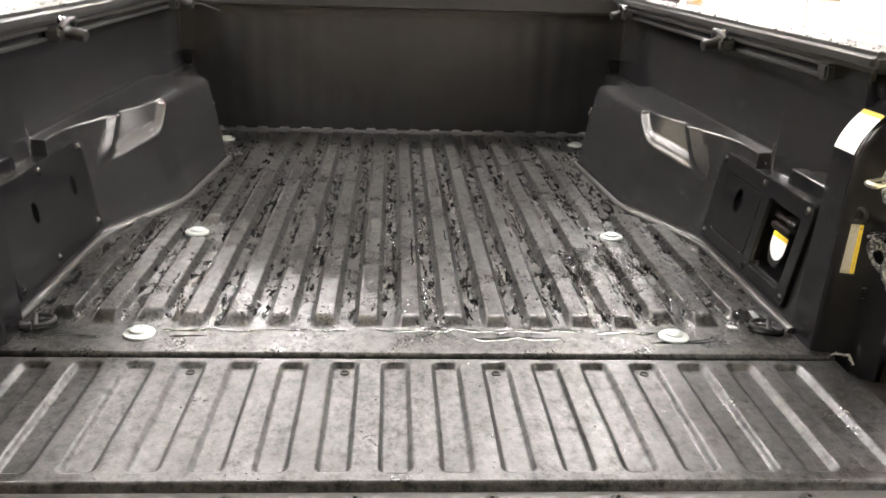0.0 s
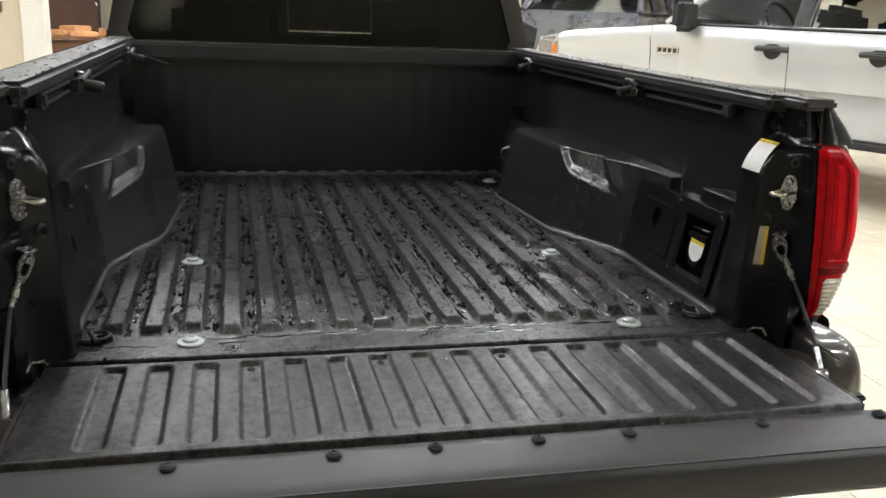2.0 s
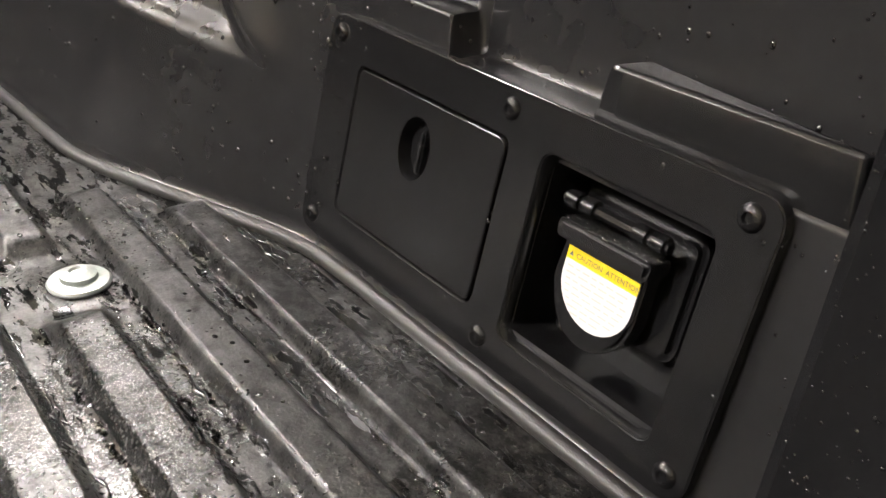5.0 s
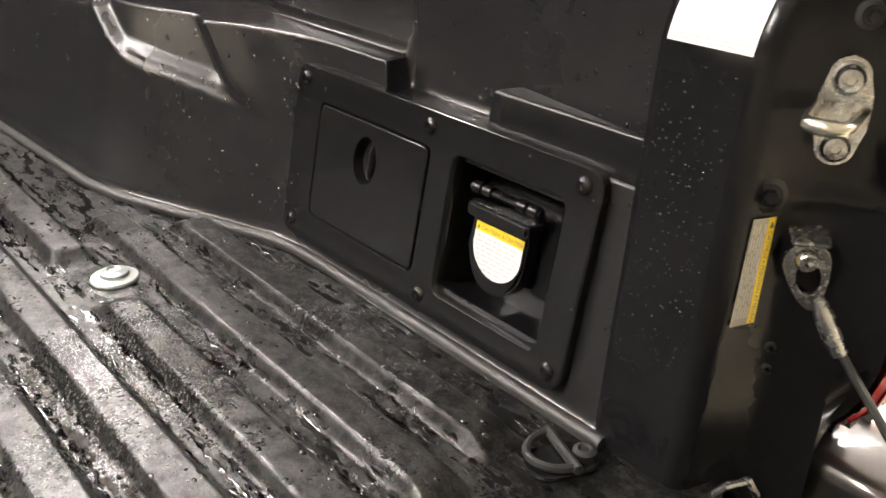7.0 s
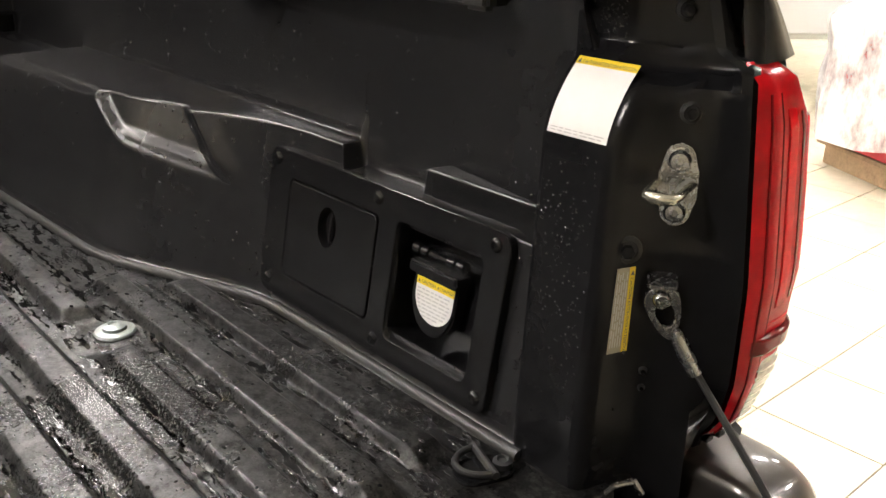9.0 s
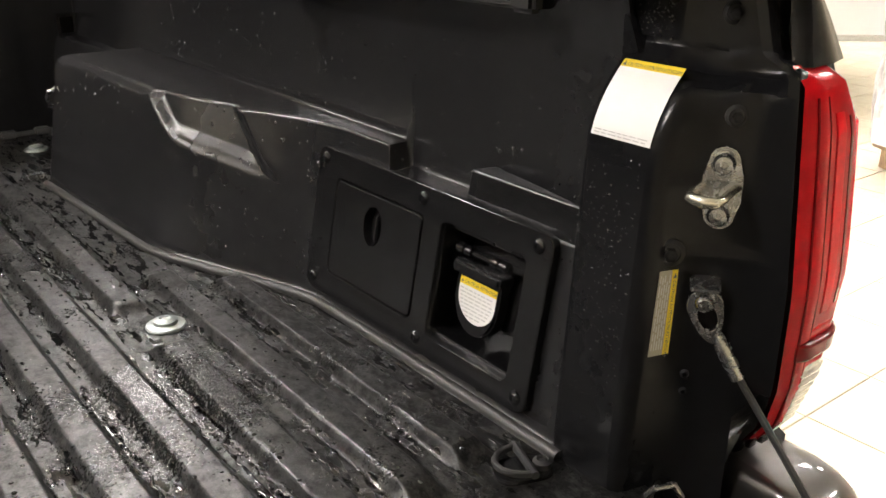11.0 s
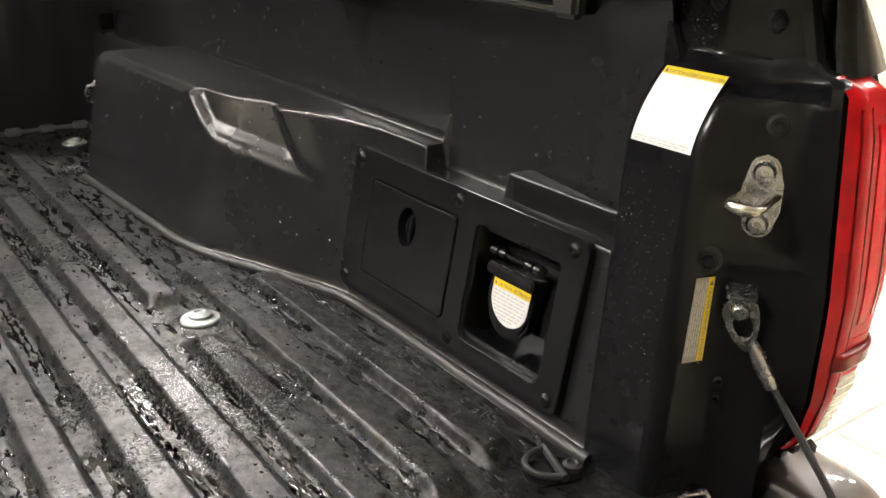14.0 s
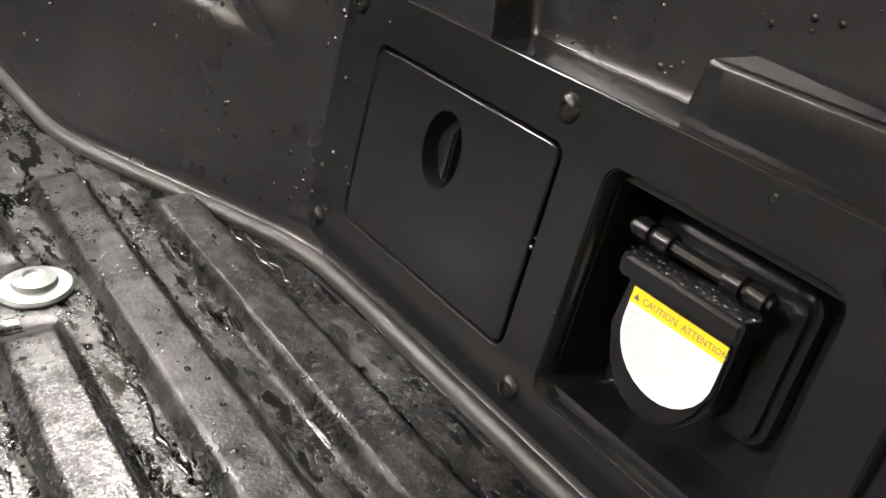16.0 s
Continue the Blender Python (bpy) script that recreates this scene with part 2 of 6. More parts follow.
PANEL = mat("lit_diffuser", (1.0, 0.975, 0.94), 0.6, vary=0.0, rough_vary=0.0, emit=LAMP)
BROWN = mat("brown_timber_trim", (0.20, 0.10, 0.055), 0.5, vary=0.25)
ORANGE = mat("tan_paper_goods", (0.60, 0.32, 0.14), 0.6, vary=0.25)
WHITEPL = mat("white_plastic", (0.78, 0.78, 0.76), 0.4, vary=0.04)


# ---- mesh helpers ----
def finish(bm, name, material, smooth=40):
    bmesh.ops.recalc_face_normals(bm, faces=bm.faces)
    me = bpy.data.meshes.new(name)
    lim = radians(smooth)
    for e in bm.edges:
        if len(e.link_faces) == 2:
            e.smooth = e.calc_face_angle(0) < lim
    for f in (bm.faces if smooth < 100 else ()):           # broad flat faces stay flat between their rounded edges
        area, flat = f.calc_area(), True
        for e in f.edges:
            if len(e.link_faces) == 2:
                bend = e.calc_face_angle(0)
                other = e.link_faces[0] if e.link_faces[1] is f else e.link_faces[1]
                if 0.009 < bend < 0.14 or (bend >= 0.14 and bend < lim and other.calc_area() > 0.5 * area):
                    flat = False
                    break
        f.smooth = not flat
    if smooth >= 100:
        for f in bm.faces:
            f.smooth = True
    bm.to_mesh(me)
    bm.free()
    me.materials.append(material)
    return me


def part(name, bm, material, parent, label="", at=None, smooth=40):
    """One mesh object under a thing or a part; its shape is in the parent's own axes, or set down at the pose given."""
    me = bm if isinstance(bm, bpy.types.Mesh) else finish(bm, name, material, smooth)
    ob = new(name, me)
    ob.parent = parent
    if at is not None:
        ob.matrix_basis = at
    return tagged(ob, label)


def thing(name, label, category, at=None, group="", kind=""):
    ob = new(name)
    ob.empty_display_size = 0.1
    if at is not None:
        ob.matrix_basis = at
    return tagged(ob, label, category, group, kind)


def solid(name, bm, material, label, category="", kind="", smooth=40, at=None):
    ob = new(name, finish(bm, name, material, smooth))
    if at is not None:
        ob.matrix_basis = at
    return tagged(ob, label, category, "", kind)


def add_box(bm, lo, hi, bevel=0.0, seg=2, m=None):
    x0, y0, z0 = lo
    x1, y1, z1 = hi
    vs = [bm.verts.new(p) for p in ((x0, y0, z0), (x1, y0, z0), (x1, y1, z0), (x0, y1, z0), (x0, y0, z1), (x1, y0, z1), (x1, y1, z1), (x0, y1, z1))]
    fs = [bm.faces.new([vs[i] for i in q]) for q in ((0, 3, 2, 1), (4, 5, 6, 7), (0, 1, 5, 4), (1, 2, 6, 5), (2, 3, 7, 6), (3, 0, 4, 7))]
    if bevel:
        es = list({e for f in fs for e in f.edges})
        r = bmesh.ops.bevel(bm, geom=es, offset=bevel, segments=seg, affect="EDGES", clamp_overlap=True)
        vs = list({v for f in r["faces"] for v in f.verts} | {v for v in vs if v.is_valid})
    if m is not None:
        bmesh.ops.transform(bm, matrix=m, verts=vs)
    return bm


def box(lo, hi, bevel=0.0, seg=2, m=None):
    return add_box(bmesh.new(), lo, hi, bevel, seg, m)


def sheet(rows, close=False, bm=None):
    """A skin through rows of points."""
    bm = bm or bmesh.new()
    vs = [[bm.verts.new(p) for p in r] for r in rows]
    for a, b in zip(vs, vs[1:]):
        n = len(a)
        for i in range(n if close else n - 1):
            j = (i + 1) % n
            try:
                bm.faces.new((a[i], a[j], b[j], b[i]))
            except ValueError:
                pass
    return bm


def tube(points, radius, sides=10, bm=None, cap=True, squash=1.0):
    """A round bar along a line of points; radius may be a list."""
    bm = bm or bmesh.new()
    pts = [Vector(p) for p in points]
    rings = []
    up = Vector((0.0, 0.0, 1.0))
    for i, p in enumerate(pts):
        d = (pts[min(i + 1, len(pts) - 1)] - pts[max(i - 1, 0)]).normalized()
        ref = up if abs(d.dot(up)) < 0.95 else Vector((1.0, 0.0, 0.0))
        a = d.cross(ref).normalized()
        b = d.cross(a)
        r = radius[i] if isinstance(radius, (list, tuple)) else radius
        rings.append([p + a * (r * math.cos(t)) + b * (r * squash * math.sin(t)) for t in (2 * math.pi * k / sides for k in range(sides))])
    vs = [[bm.verts.new(q) for q in r] for r in rings]
    for a, b in zip(vs, vs[1:]):
        for i in range(sides):
            bm.faces.new((a[i], a[(i + 1) % sides], b[(i + 1) % sides], b[i]))
    if cap:
        bm.faces.new(vs[0][::-1])
        bm.faces.new(vs[-1])
    return bm


def lathe(profile, sides=20, m=None, bm=None):
    """A turned shape from (radius, height) pairs round the z axis."""
    bm = bm or bmesh.new()
    rows = []
    for r, z in profile:
        rows.append([Vector((r * math.cos(t), r * math.sin(t), z)) for t in (2 * math.pi * k / sides for k in range(sides))])
    if m is not None:
        rows = [[m @ p for p in r] for r in rows]
    vs = [[bm.verts.new(q) for q in r] for r in rows]
    for a, b in zip(vs, vs[1:]):
        for i in range(sides):
            bm.faces.new((a[i], a[(i + 1) % sides], b[(i + 1) % sides], b[i]))
    bm.faces.new(vs[0][::-1])
    bm.faces.new(vs[-1])
    return bm


def prism(outline, depth, place, bevel=0.0, seg=2):
    """A flat outline (a, b) given thickness from 0 to depth; place turns (a, b, w) into a point."""
    bm = bmesh.new()
    lo = [bm.verts.new(place(a, b, 0.0)) for a, b in outline]
    hi = [bm.verts.new(place(a, b, depth)) for a, b in outline]
    bm.faces.new(lo[::-1])
    top = bm.faces.new(hi)
    n = len(outline)
    for i in range(n):
        bm.faces.new((lo[i], lo[(i + 1) % n], hi[(i + 1) % n], hi[i]))
    if bevel:
        bmesh.ops.bevel(bm, geom=list(top.edges), offset=bevel, segments=seg, affect="EDGES", clamp_overlap=True)
    return bm


def rounded(a0, b0, a1, b1, r, n=5):
    """A rectangle's outline with round corners."""
    pts = []
    for ca, cb, s in ((a1 - r, b1 - r, 0), (a0 + r, b1 - r, 90), (a0 + r, b0 + r, 180), (a1 - r, b0 + r, 270)):
        for k in range(n + 1):
            t = radians(s + 90 * k / n)
            pts.append((ca + r * math.cos(t), cb + r * math.sin(t)))
    return pts


def ellipse(ca, cb, ra, rb, n=24):
    return [(ca + ra * math.cos(2 * math.pi * k / n), cb + rb * math.sin(2 * math.pi * k / n)) for k in range(n)]


def framed(outline, holes, depth, place, bevel=0.0015):
    """A plate with holes through it: faces bridged between outline and holes by a triangle fill, walls all round."""
    bm = bmesh.new()
    loops = []
    for pts in [outline] + holes:
        vs = [bm.verts.new((a, b, 0)) for a, b in pts]
        loops.append([bm.edges.new((vs[i], vs[(i + 1) % len(vs)])) for i in range(len(vs))])
    bmesh.ops.triangle_fill(bm, use_beauty=True, edges=[e for lp in loops for e in lp])
    ext = bmesh.ops.extrude_face_region(bm, geom=list(bm.faces))
    tops = [v for v in ext["geom"] if isinstance(v, bmesh.types.BMVert)]
    for v in tops:
        v.co.z = depth
    bmesh.ops.recalc_face_normals(bm, faces=bm.faces)
    rim = [e for e in bm.edges if all(abs(v.co.z - depth) < 1e-7 for v in e.verts) and any(abs(f.normal.z) < 0.5 for f in e.link_faces)]
    if bevel:
        bmesh.ops.bevel(bm, geom=rim, offset=bevel, segments=3, affect="EDGES", clamp_overlap=True)
    for v in bm.verts:
        v.co = place(*v.co)
    return bm


def smooth01(v):
    v = np.clip(v, 0, 1)
    return v * v * (3 - 2 * v)


def smin(a, b, k):
    h = np.clip(0.5 + 0.5 * (b - a) / k, 0, 1)
    return b + (a - b) * h - k * h * (1 - h)


def smax(a, b, k):
    return -smin(-a, -b, k)


# ================= the showroom =================
X0, X1, Y0, Y1 = -5.6, 13.0, -7.5, 13.0
TILE_W = 0.330

floor = solid("floor", box((X0, Y0, -0.12), (X1, Y1, -0.006)), GROUT, "cream ceramic tile floor of a showroom", kind="structure")
solid("wall_south", box((X0 - 0.2, Y0 - 0.2, -0.1), (X1 + 0.2, Y0, CEIL)), CREAM, "cream painted wall", kind="structure")
solid("wall_east", box((X1, Y0, -0.1), (X1 + 0.2, Y1, CEIL)), CREAM, "cream painted wall", kind="structure")
solid("wall_north", box((X0 - 0.2, Y1, -0.1), (X1 + 0.2, Y1 + 0.2, CEIL)), CREAM, "cream painted wall", kind="structure")
solid("wall_west", box((X0 - 0.2, Y0, -0.1), (X0, Y1, CEIL)), CREAM, "cream painted wall", kind="structure")
solid("ceiling", box((X0 - 0.2, Y0 - 0.2, CEIL), (X1 + 0.2, Y1 + 0.2, CEIL + 0.2)), CEILM, "grey showroom ceiling", kind="structure")


def ceiling_light():
    lamp = thing("ceiling_light", "white recessed fluorescent ceiling panel, out of view, switched on", "lamp", group="ceiling panels")
    part("frame", framed(rounded(-0.64, -0.17, 0.64, 0.17, 0.01, 2), [rounded(-0.60, -0.13, 0.60, 0.13, 0.01, 2)], 0.03, lambda a, b, w: Vector((a, b, -w)), 0.003), WHITEP, lamp)
    part("diffuser", box((-0.598, -0.128, -0.018), (0.598, 0.128, -0.006)), PANEL, lamp, "glowing diffuser")
    return lamp


first_lamp = ceiling_light()
# no known lamp at (-2.3, 0.5) and (-2.2, 3.6): added fill for the bed
spots = [(2.25, 5.3), (-1.0, 5.3), (5.0, 5.3), (8.2, 5.3), (2.05, 8.6), (-1.0, 8.6), (5.0, 8.6), (8.2, 8.6), (-3.9, 8.6), (-2.3, 0.5), (-2.2, 3.6), (0.6, 2.95), (3.6, 1.6), (6.2, 1.6), (9.0, 1.6), (-3.9, 3.4),
         (3.6, -1.6), (6.2, -1.6), (5.4, -4.4), (2.05, 11.8), (5.0, 11.8), (-1.0, 11.6)]
first_lamp.matrix_basis = pose(*spots[0], CEIL)
for x, y in spots[1:]:
    copy_thing(first_lamp, pose(x, y, CEIL))


# ================= the pickup truck with its open bed =================
truck = thing("pickup_truck", "dark grey-brown pickup truck, wet black bed, lowered tailgate", "pickup truck")

# --- bed floor: one pressed sheet with raised ribs ---
RIBS = []
for k in range(-8, 9):
    n = abs(k)
    if n <= 5:
        RIBS.append((k, 0.112, 1.745))
    elif n == 6:
        RIBS += [(k, 0.135, 0.578), (k, 0.682, 1.60)]
    elif n == 7:
        RIBS.append((k, 0.125, 0.800))
    else:
        RIBS.append((k, 0.142, 0.725))


def floor_height(x, y):
    h = np.zeros_like(x)
    for k, y0, y1 in RIBS:
        side = smooth01((0.0270 - np.abs(x - k * PITCH)) / 0.0130)
        ends = smooth01(((y1 - y0) / 2 + 0.006 - np.abs(y - (y0 + y1) / 2)) / 0.036)
        h = np.maximum(h, 0.0140 * side * ends)
    for sx in (-1, 1):
        d = np.hypot(x - sx * 0.467, y - 0.622)
        h = np.maximum(h, 0.002 * smooth01((0.048 - d) / 0.016))
    return ZF + h


def spread(stops):
    """Steps along y: (from, to, size) stretches joined."""
    out = []
    for a, b, s in stops:
        out += list(np.arange(a, b - 1e-6, s))
    return np.array(out + [stops[-1][1]])


xs = np.linspace(-0.70, 0.70, 1121)
ys = spread([(0.014, 0.085, 0.02), (0.085, 0.17, 0.004), (0.17, 0.54, 0.06), (0.54, 0.72, 0.004), (0.72, 0.77, 0.03), (0.77, 0.92, 0.004),
             (0.92, 1.35, 0.08), (1.35, 1.40, 0.006), (1.40, 1.58, 0.06), (1.58, 1.62, 0.006), (1.62, 1.73, 0.05), (1.73, 1.77, 0.005), (1.77, 1.80, 0.03)])
gx, gy = np.meshgrid(xs, ys)
gz = floor_height(gx, gy)
rows = [[(x, 0.008, 0.655) for x in xs], [(x, 0.008, ZF - 0.006) for x in xs], [(x, 0.010, ZF - 0.002) for x in xs]]
rows += [list(zip(gx[i], gy[i], gz[i])) for i in range(len(ys))]
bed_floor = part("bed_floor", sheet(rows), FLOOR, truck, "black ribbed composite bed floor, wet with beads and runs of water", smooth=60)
part("under_frame", box((-0.72, 0.012, 0.50), (0.72, 1.80, 0.690)), TRIM, truck)

# front wall of the bed: pressed upright ribs, cap on top, tabs along the floor
xs = np.linspace(-0.745, 0.745, 501)
rowz = [0.70, 0.725, 0.74, 0.75, 0.76, 1.05, 1.105, 1.112, 1.114, 1.116, 1.118, 1.133, 1.16]
rows = []
for z in rowz:
    fade = float(smooth01((z - 0.735) / 0.02)) * float(1 - smooth01((z - 1.112) / 0.006))
    ph = np.abs(((xs / PITCH + 0.5) % 1.0) - 0.5) * PITCH
    rows.append([(x, BULK - 0.0011 * fade * w, z) for x, w in zip(xs, smooth01((0.036 - ph) / 0.030) * (np.abs(xs) < 0.70))])
bulkhead = part("bulkhead", sheet(rows), LINER, truck, "black front bed wall with upright pressed ribs", smooth=60)
part("bulkhead_cap", box((-0.748, BULK - 0.022, 1.137), (0.748, BULK + 0.075, 1.196), 0.008, 3), CAPMAT, truck, "grained black cap along the front wall")
tab = finish(box((-0.017, BULK - 0.026, ZF), (0.017, BULK - 0.004, ZF + 0.016), 0.003), "tab", LIT_EDGE)
part("base_lip", box((-0.66, BULK - 0.018, ZF), (0.66, BULK - 0.004, ZF + 0.010), 0.003), LIT_EDGE, bulkhead)
for k in range(-9, 9):
    part("tab", tab, LIT_EDGE, bulkhead, at=pose((k + 0.5) * PITCH, 0, 0))

# --- side walls with wheel wells: inner skin as a depth over (y, z) ---
SLOPE = 0.185


def wall_x(z):
    return 0.668 + SLOPE * (z - ZF)


def ledge_z(y):
    """Height of the side ledge: low behind, stepped up over the wheel."""
    step = smooth01((y - 0.450) / 0.009)
    front = smooth01((y - 1.36) / 0.03)
    return 0.930 + 0.032 * step - 0.020 * front


def inner_x(y, z):
    base = wall_x(z) - 0.012 * smooth01((y - 1.40) / 0.3)
    lean = 0.205 * (z - ZF)
    flat = 0.554 - 0.055 * (y - 0.876) + lean
    diag = 0.554 + 0.385 * (0.876 - y) + lean
    well = smax(flat, diag, 0.02)
    # scoop in the upper corner: depths behind its lower, front and rear edges
    rise = z - 0.886 - 0.148 * (y - 0.689)
    below = 0.009 * smooth01((rise + 0.008) / 0.020) + 0.16 * np.maximum(rise, 0.0) + 1.2 * np.minimum(rise + 0.008, 0.0)
    ahead = 1.1 * (0.951 + 1.5 * (z - 0.959) - y)
    behind = 0.85 * (y - 0.689 - 0.76 * (z - 0.889))
    depth = smin(smin(below, ahead, 0.014), behind, 0.014)
    lip = 0.0085 * np.exp(-((behind + 0.006) / 0.020) ** 2) * smooth01((rise + 0.024) / 0.04)
    well = well + smax(depth, 0.0 * depth, 0.014) - lip
    nose = 0.45 + 6.0 * (y - 1.345) + 0.1 * (z - ZF)      # front end of the well
    well = smax(well, nose, 0.05)
    body = smin(base, well, 0.020)
    return body


def lamp_edge(z):
    """Plan place of the tail lamp's inner edge at a height."""
    u = (z - 0.74) / 0.385
    x = np.interp(u, (-0.3, 0.0, 0.25, 0.5, 1.0, 1.3), (0.797, 0.797, 0.770, 0.761, 0.752, 0.760))
    y = np.interp(u, (-0.3, 0.0, 0.12, 0.25, 0.5, 1.0, 1.3), (-0.012, -0.014, -0.045, -0.060, -0.064, -0.050, -0.040))
    return float(x), float(y)


def pillar_x(z):
    low = 0.6655 + 0.066 * (z - ZF)
    t = np.clip((z - 1.040) / 0.085, 0, 1)
    return low + 0.048 * t * t


def skin_rows(s):
    """Profile of the inner skin at each station along the bed, from the floor up to the rail, for the side s."""
    ys = spread([(0.112, 0.15, 0.0055), (0.15, 0.189, 0.0195), (0.189, 0.285, 0.032), (0.285, 0.323, 0.0038), (0.323, 0.44, 0.03), (0.44, 0.47, 0.003), (0.47, 0.58, 0.02),
                 (0.58, 0.98, 0.0035), (0.98, 1.32, 0.04), (1.32, 1.40, 0.004), (1.40, 1.79, 0.06)])
    rows = []
    for y in ys:
        top = float(ledge_z(y))
        r = 0.0045 + 0.0175 * float(smooth01((y - 0.92) / 0.06))
        run = float(inner_x(np.array([y]), np.array([top - 0.006]))[0] - inner_x(np.array([y]), np.array([top - 0.010]))[0]) / 0.004
        shallow = float(smooth01((run - 1.5) / 1.2))
        zs = np.concatenate([[ZF + 0.002, ZF + 0.006], np.linspace(ZF + 0.012, 0.772, 5), [0.80, 0.83], np.linspace(0.84, min(top - r, 0.9), 18), np.linspace(min(top - r, 0.9) + 0.0004, top - r, 20)])
        x = inner_x(np.full_like(zs, y), zs)
        x[0] -= 0.012
        x[1] -= 0.005
        prof = list(zip(x, zs))
        xe = min(float(x[-1]), 0.735)
        # rounded edge; where the well top falls away as a shelf, a long soft blend instead
        for a in (20, 45, 70, 90):
            u = a / 90
            soft = xe + r * run * (2 * u * (1 - u) + u * u) + 0.03 * u * u
            hard = xe + r * (1 - math.cos(radians(a)))
            zr = top - r + r * math.sin(radians(a))
            zs_ = top - r + r * (2 * u - u * u)
            prof.append((min(hard + (soft - hard) * shallow, 0.727), zr + (zs_ - zr) * shallow))
        back = max(0.738, prof[-1][0] + 0.004)
        flat0 = prof[-1][0]
        prof += [(flat0 + 0.2 * (back - flat0), top + 0.0002), (back - 0.1 * (back - flat0), top + 0.0005), (back, top + 0.001), (back + 0.0025, top + 0.0035), (back + 0.004, top + 0.011), (back + 0.0045, top + 0.016), (0.7478, 0.985), (0.7485, 1.04), (0.7500, 1.10), (0.7460, 1.125), (0.735, 1.142), (0.726, 1.175)]
        rows.append([(s * px, y, pz) for px, pz in prof])
    return rows


def cleat(side, y, group_parent, lever):
    """A sliding tie-down cleat on the bed rail."""
    s = side
    c = part("cleat", box((-0.020, -0.042, -0.016), (0.012, 0.042, 0.014), 0.007, 3), CAPMAT, group_parent, "grey tie-down cleat on the rail", pose(s * 0.690, y, 1.158))
    part("horn", tube([(-s * 0.012, -0.036, 0.012), (-s * 0.020, -0.014, 0.026), (-s * 0.020, 0.014, 0.026), (-s * 0.012, 0.036, 0.012)], 0.006), CAPMAT, c)
    part("grip", tube([(0.0, -0.004, 0.004), (-s * 0.012, -0.006, 0.002), (-s * 0.048, -0.012, -0.004), (-s * 0.052, -0.013, -0.005)], [0.010, 0.0125, 0.0125, 0.010], 14), CAPMAT, c, "round grey-black grip")
    part("knob", lathe([(0.010, 0), (0.010, 0.014), (0.006, 0.018)], 12), STEEL, c, "steel knob", pose(0, 0.01, 0.012))
    if lever:
        part("strap", tube([(-s * 0.02, 0.02, 0.0), (-s * 0.07, 0.03, -0.004), (-s * 0.125, 0.02, -0.022)], 0.003, 6), CAPMAT, c, "grey cord end")
    return c


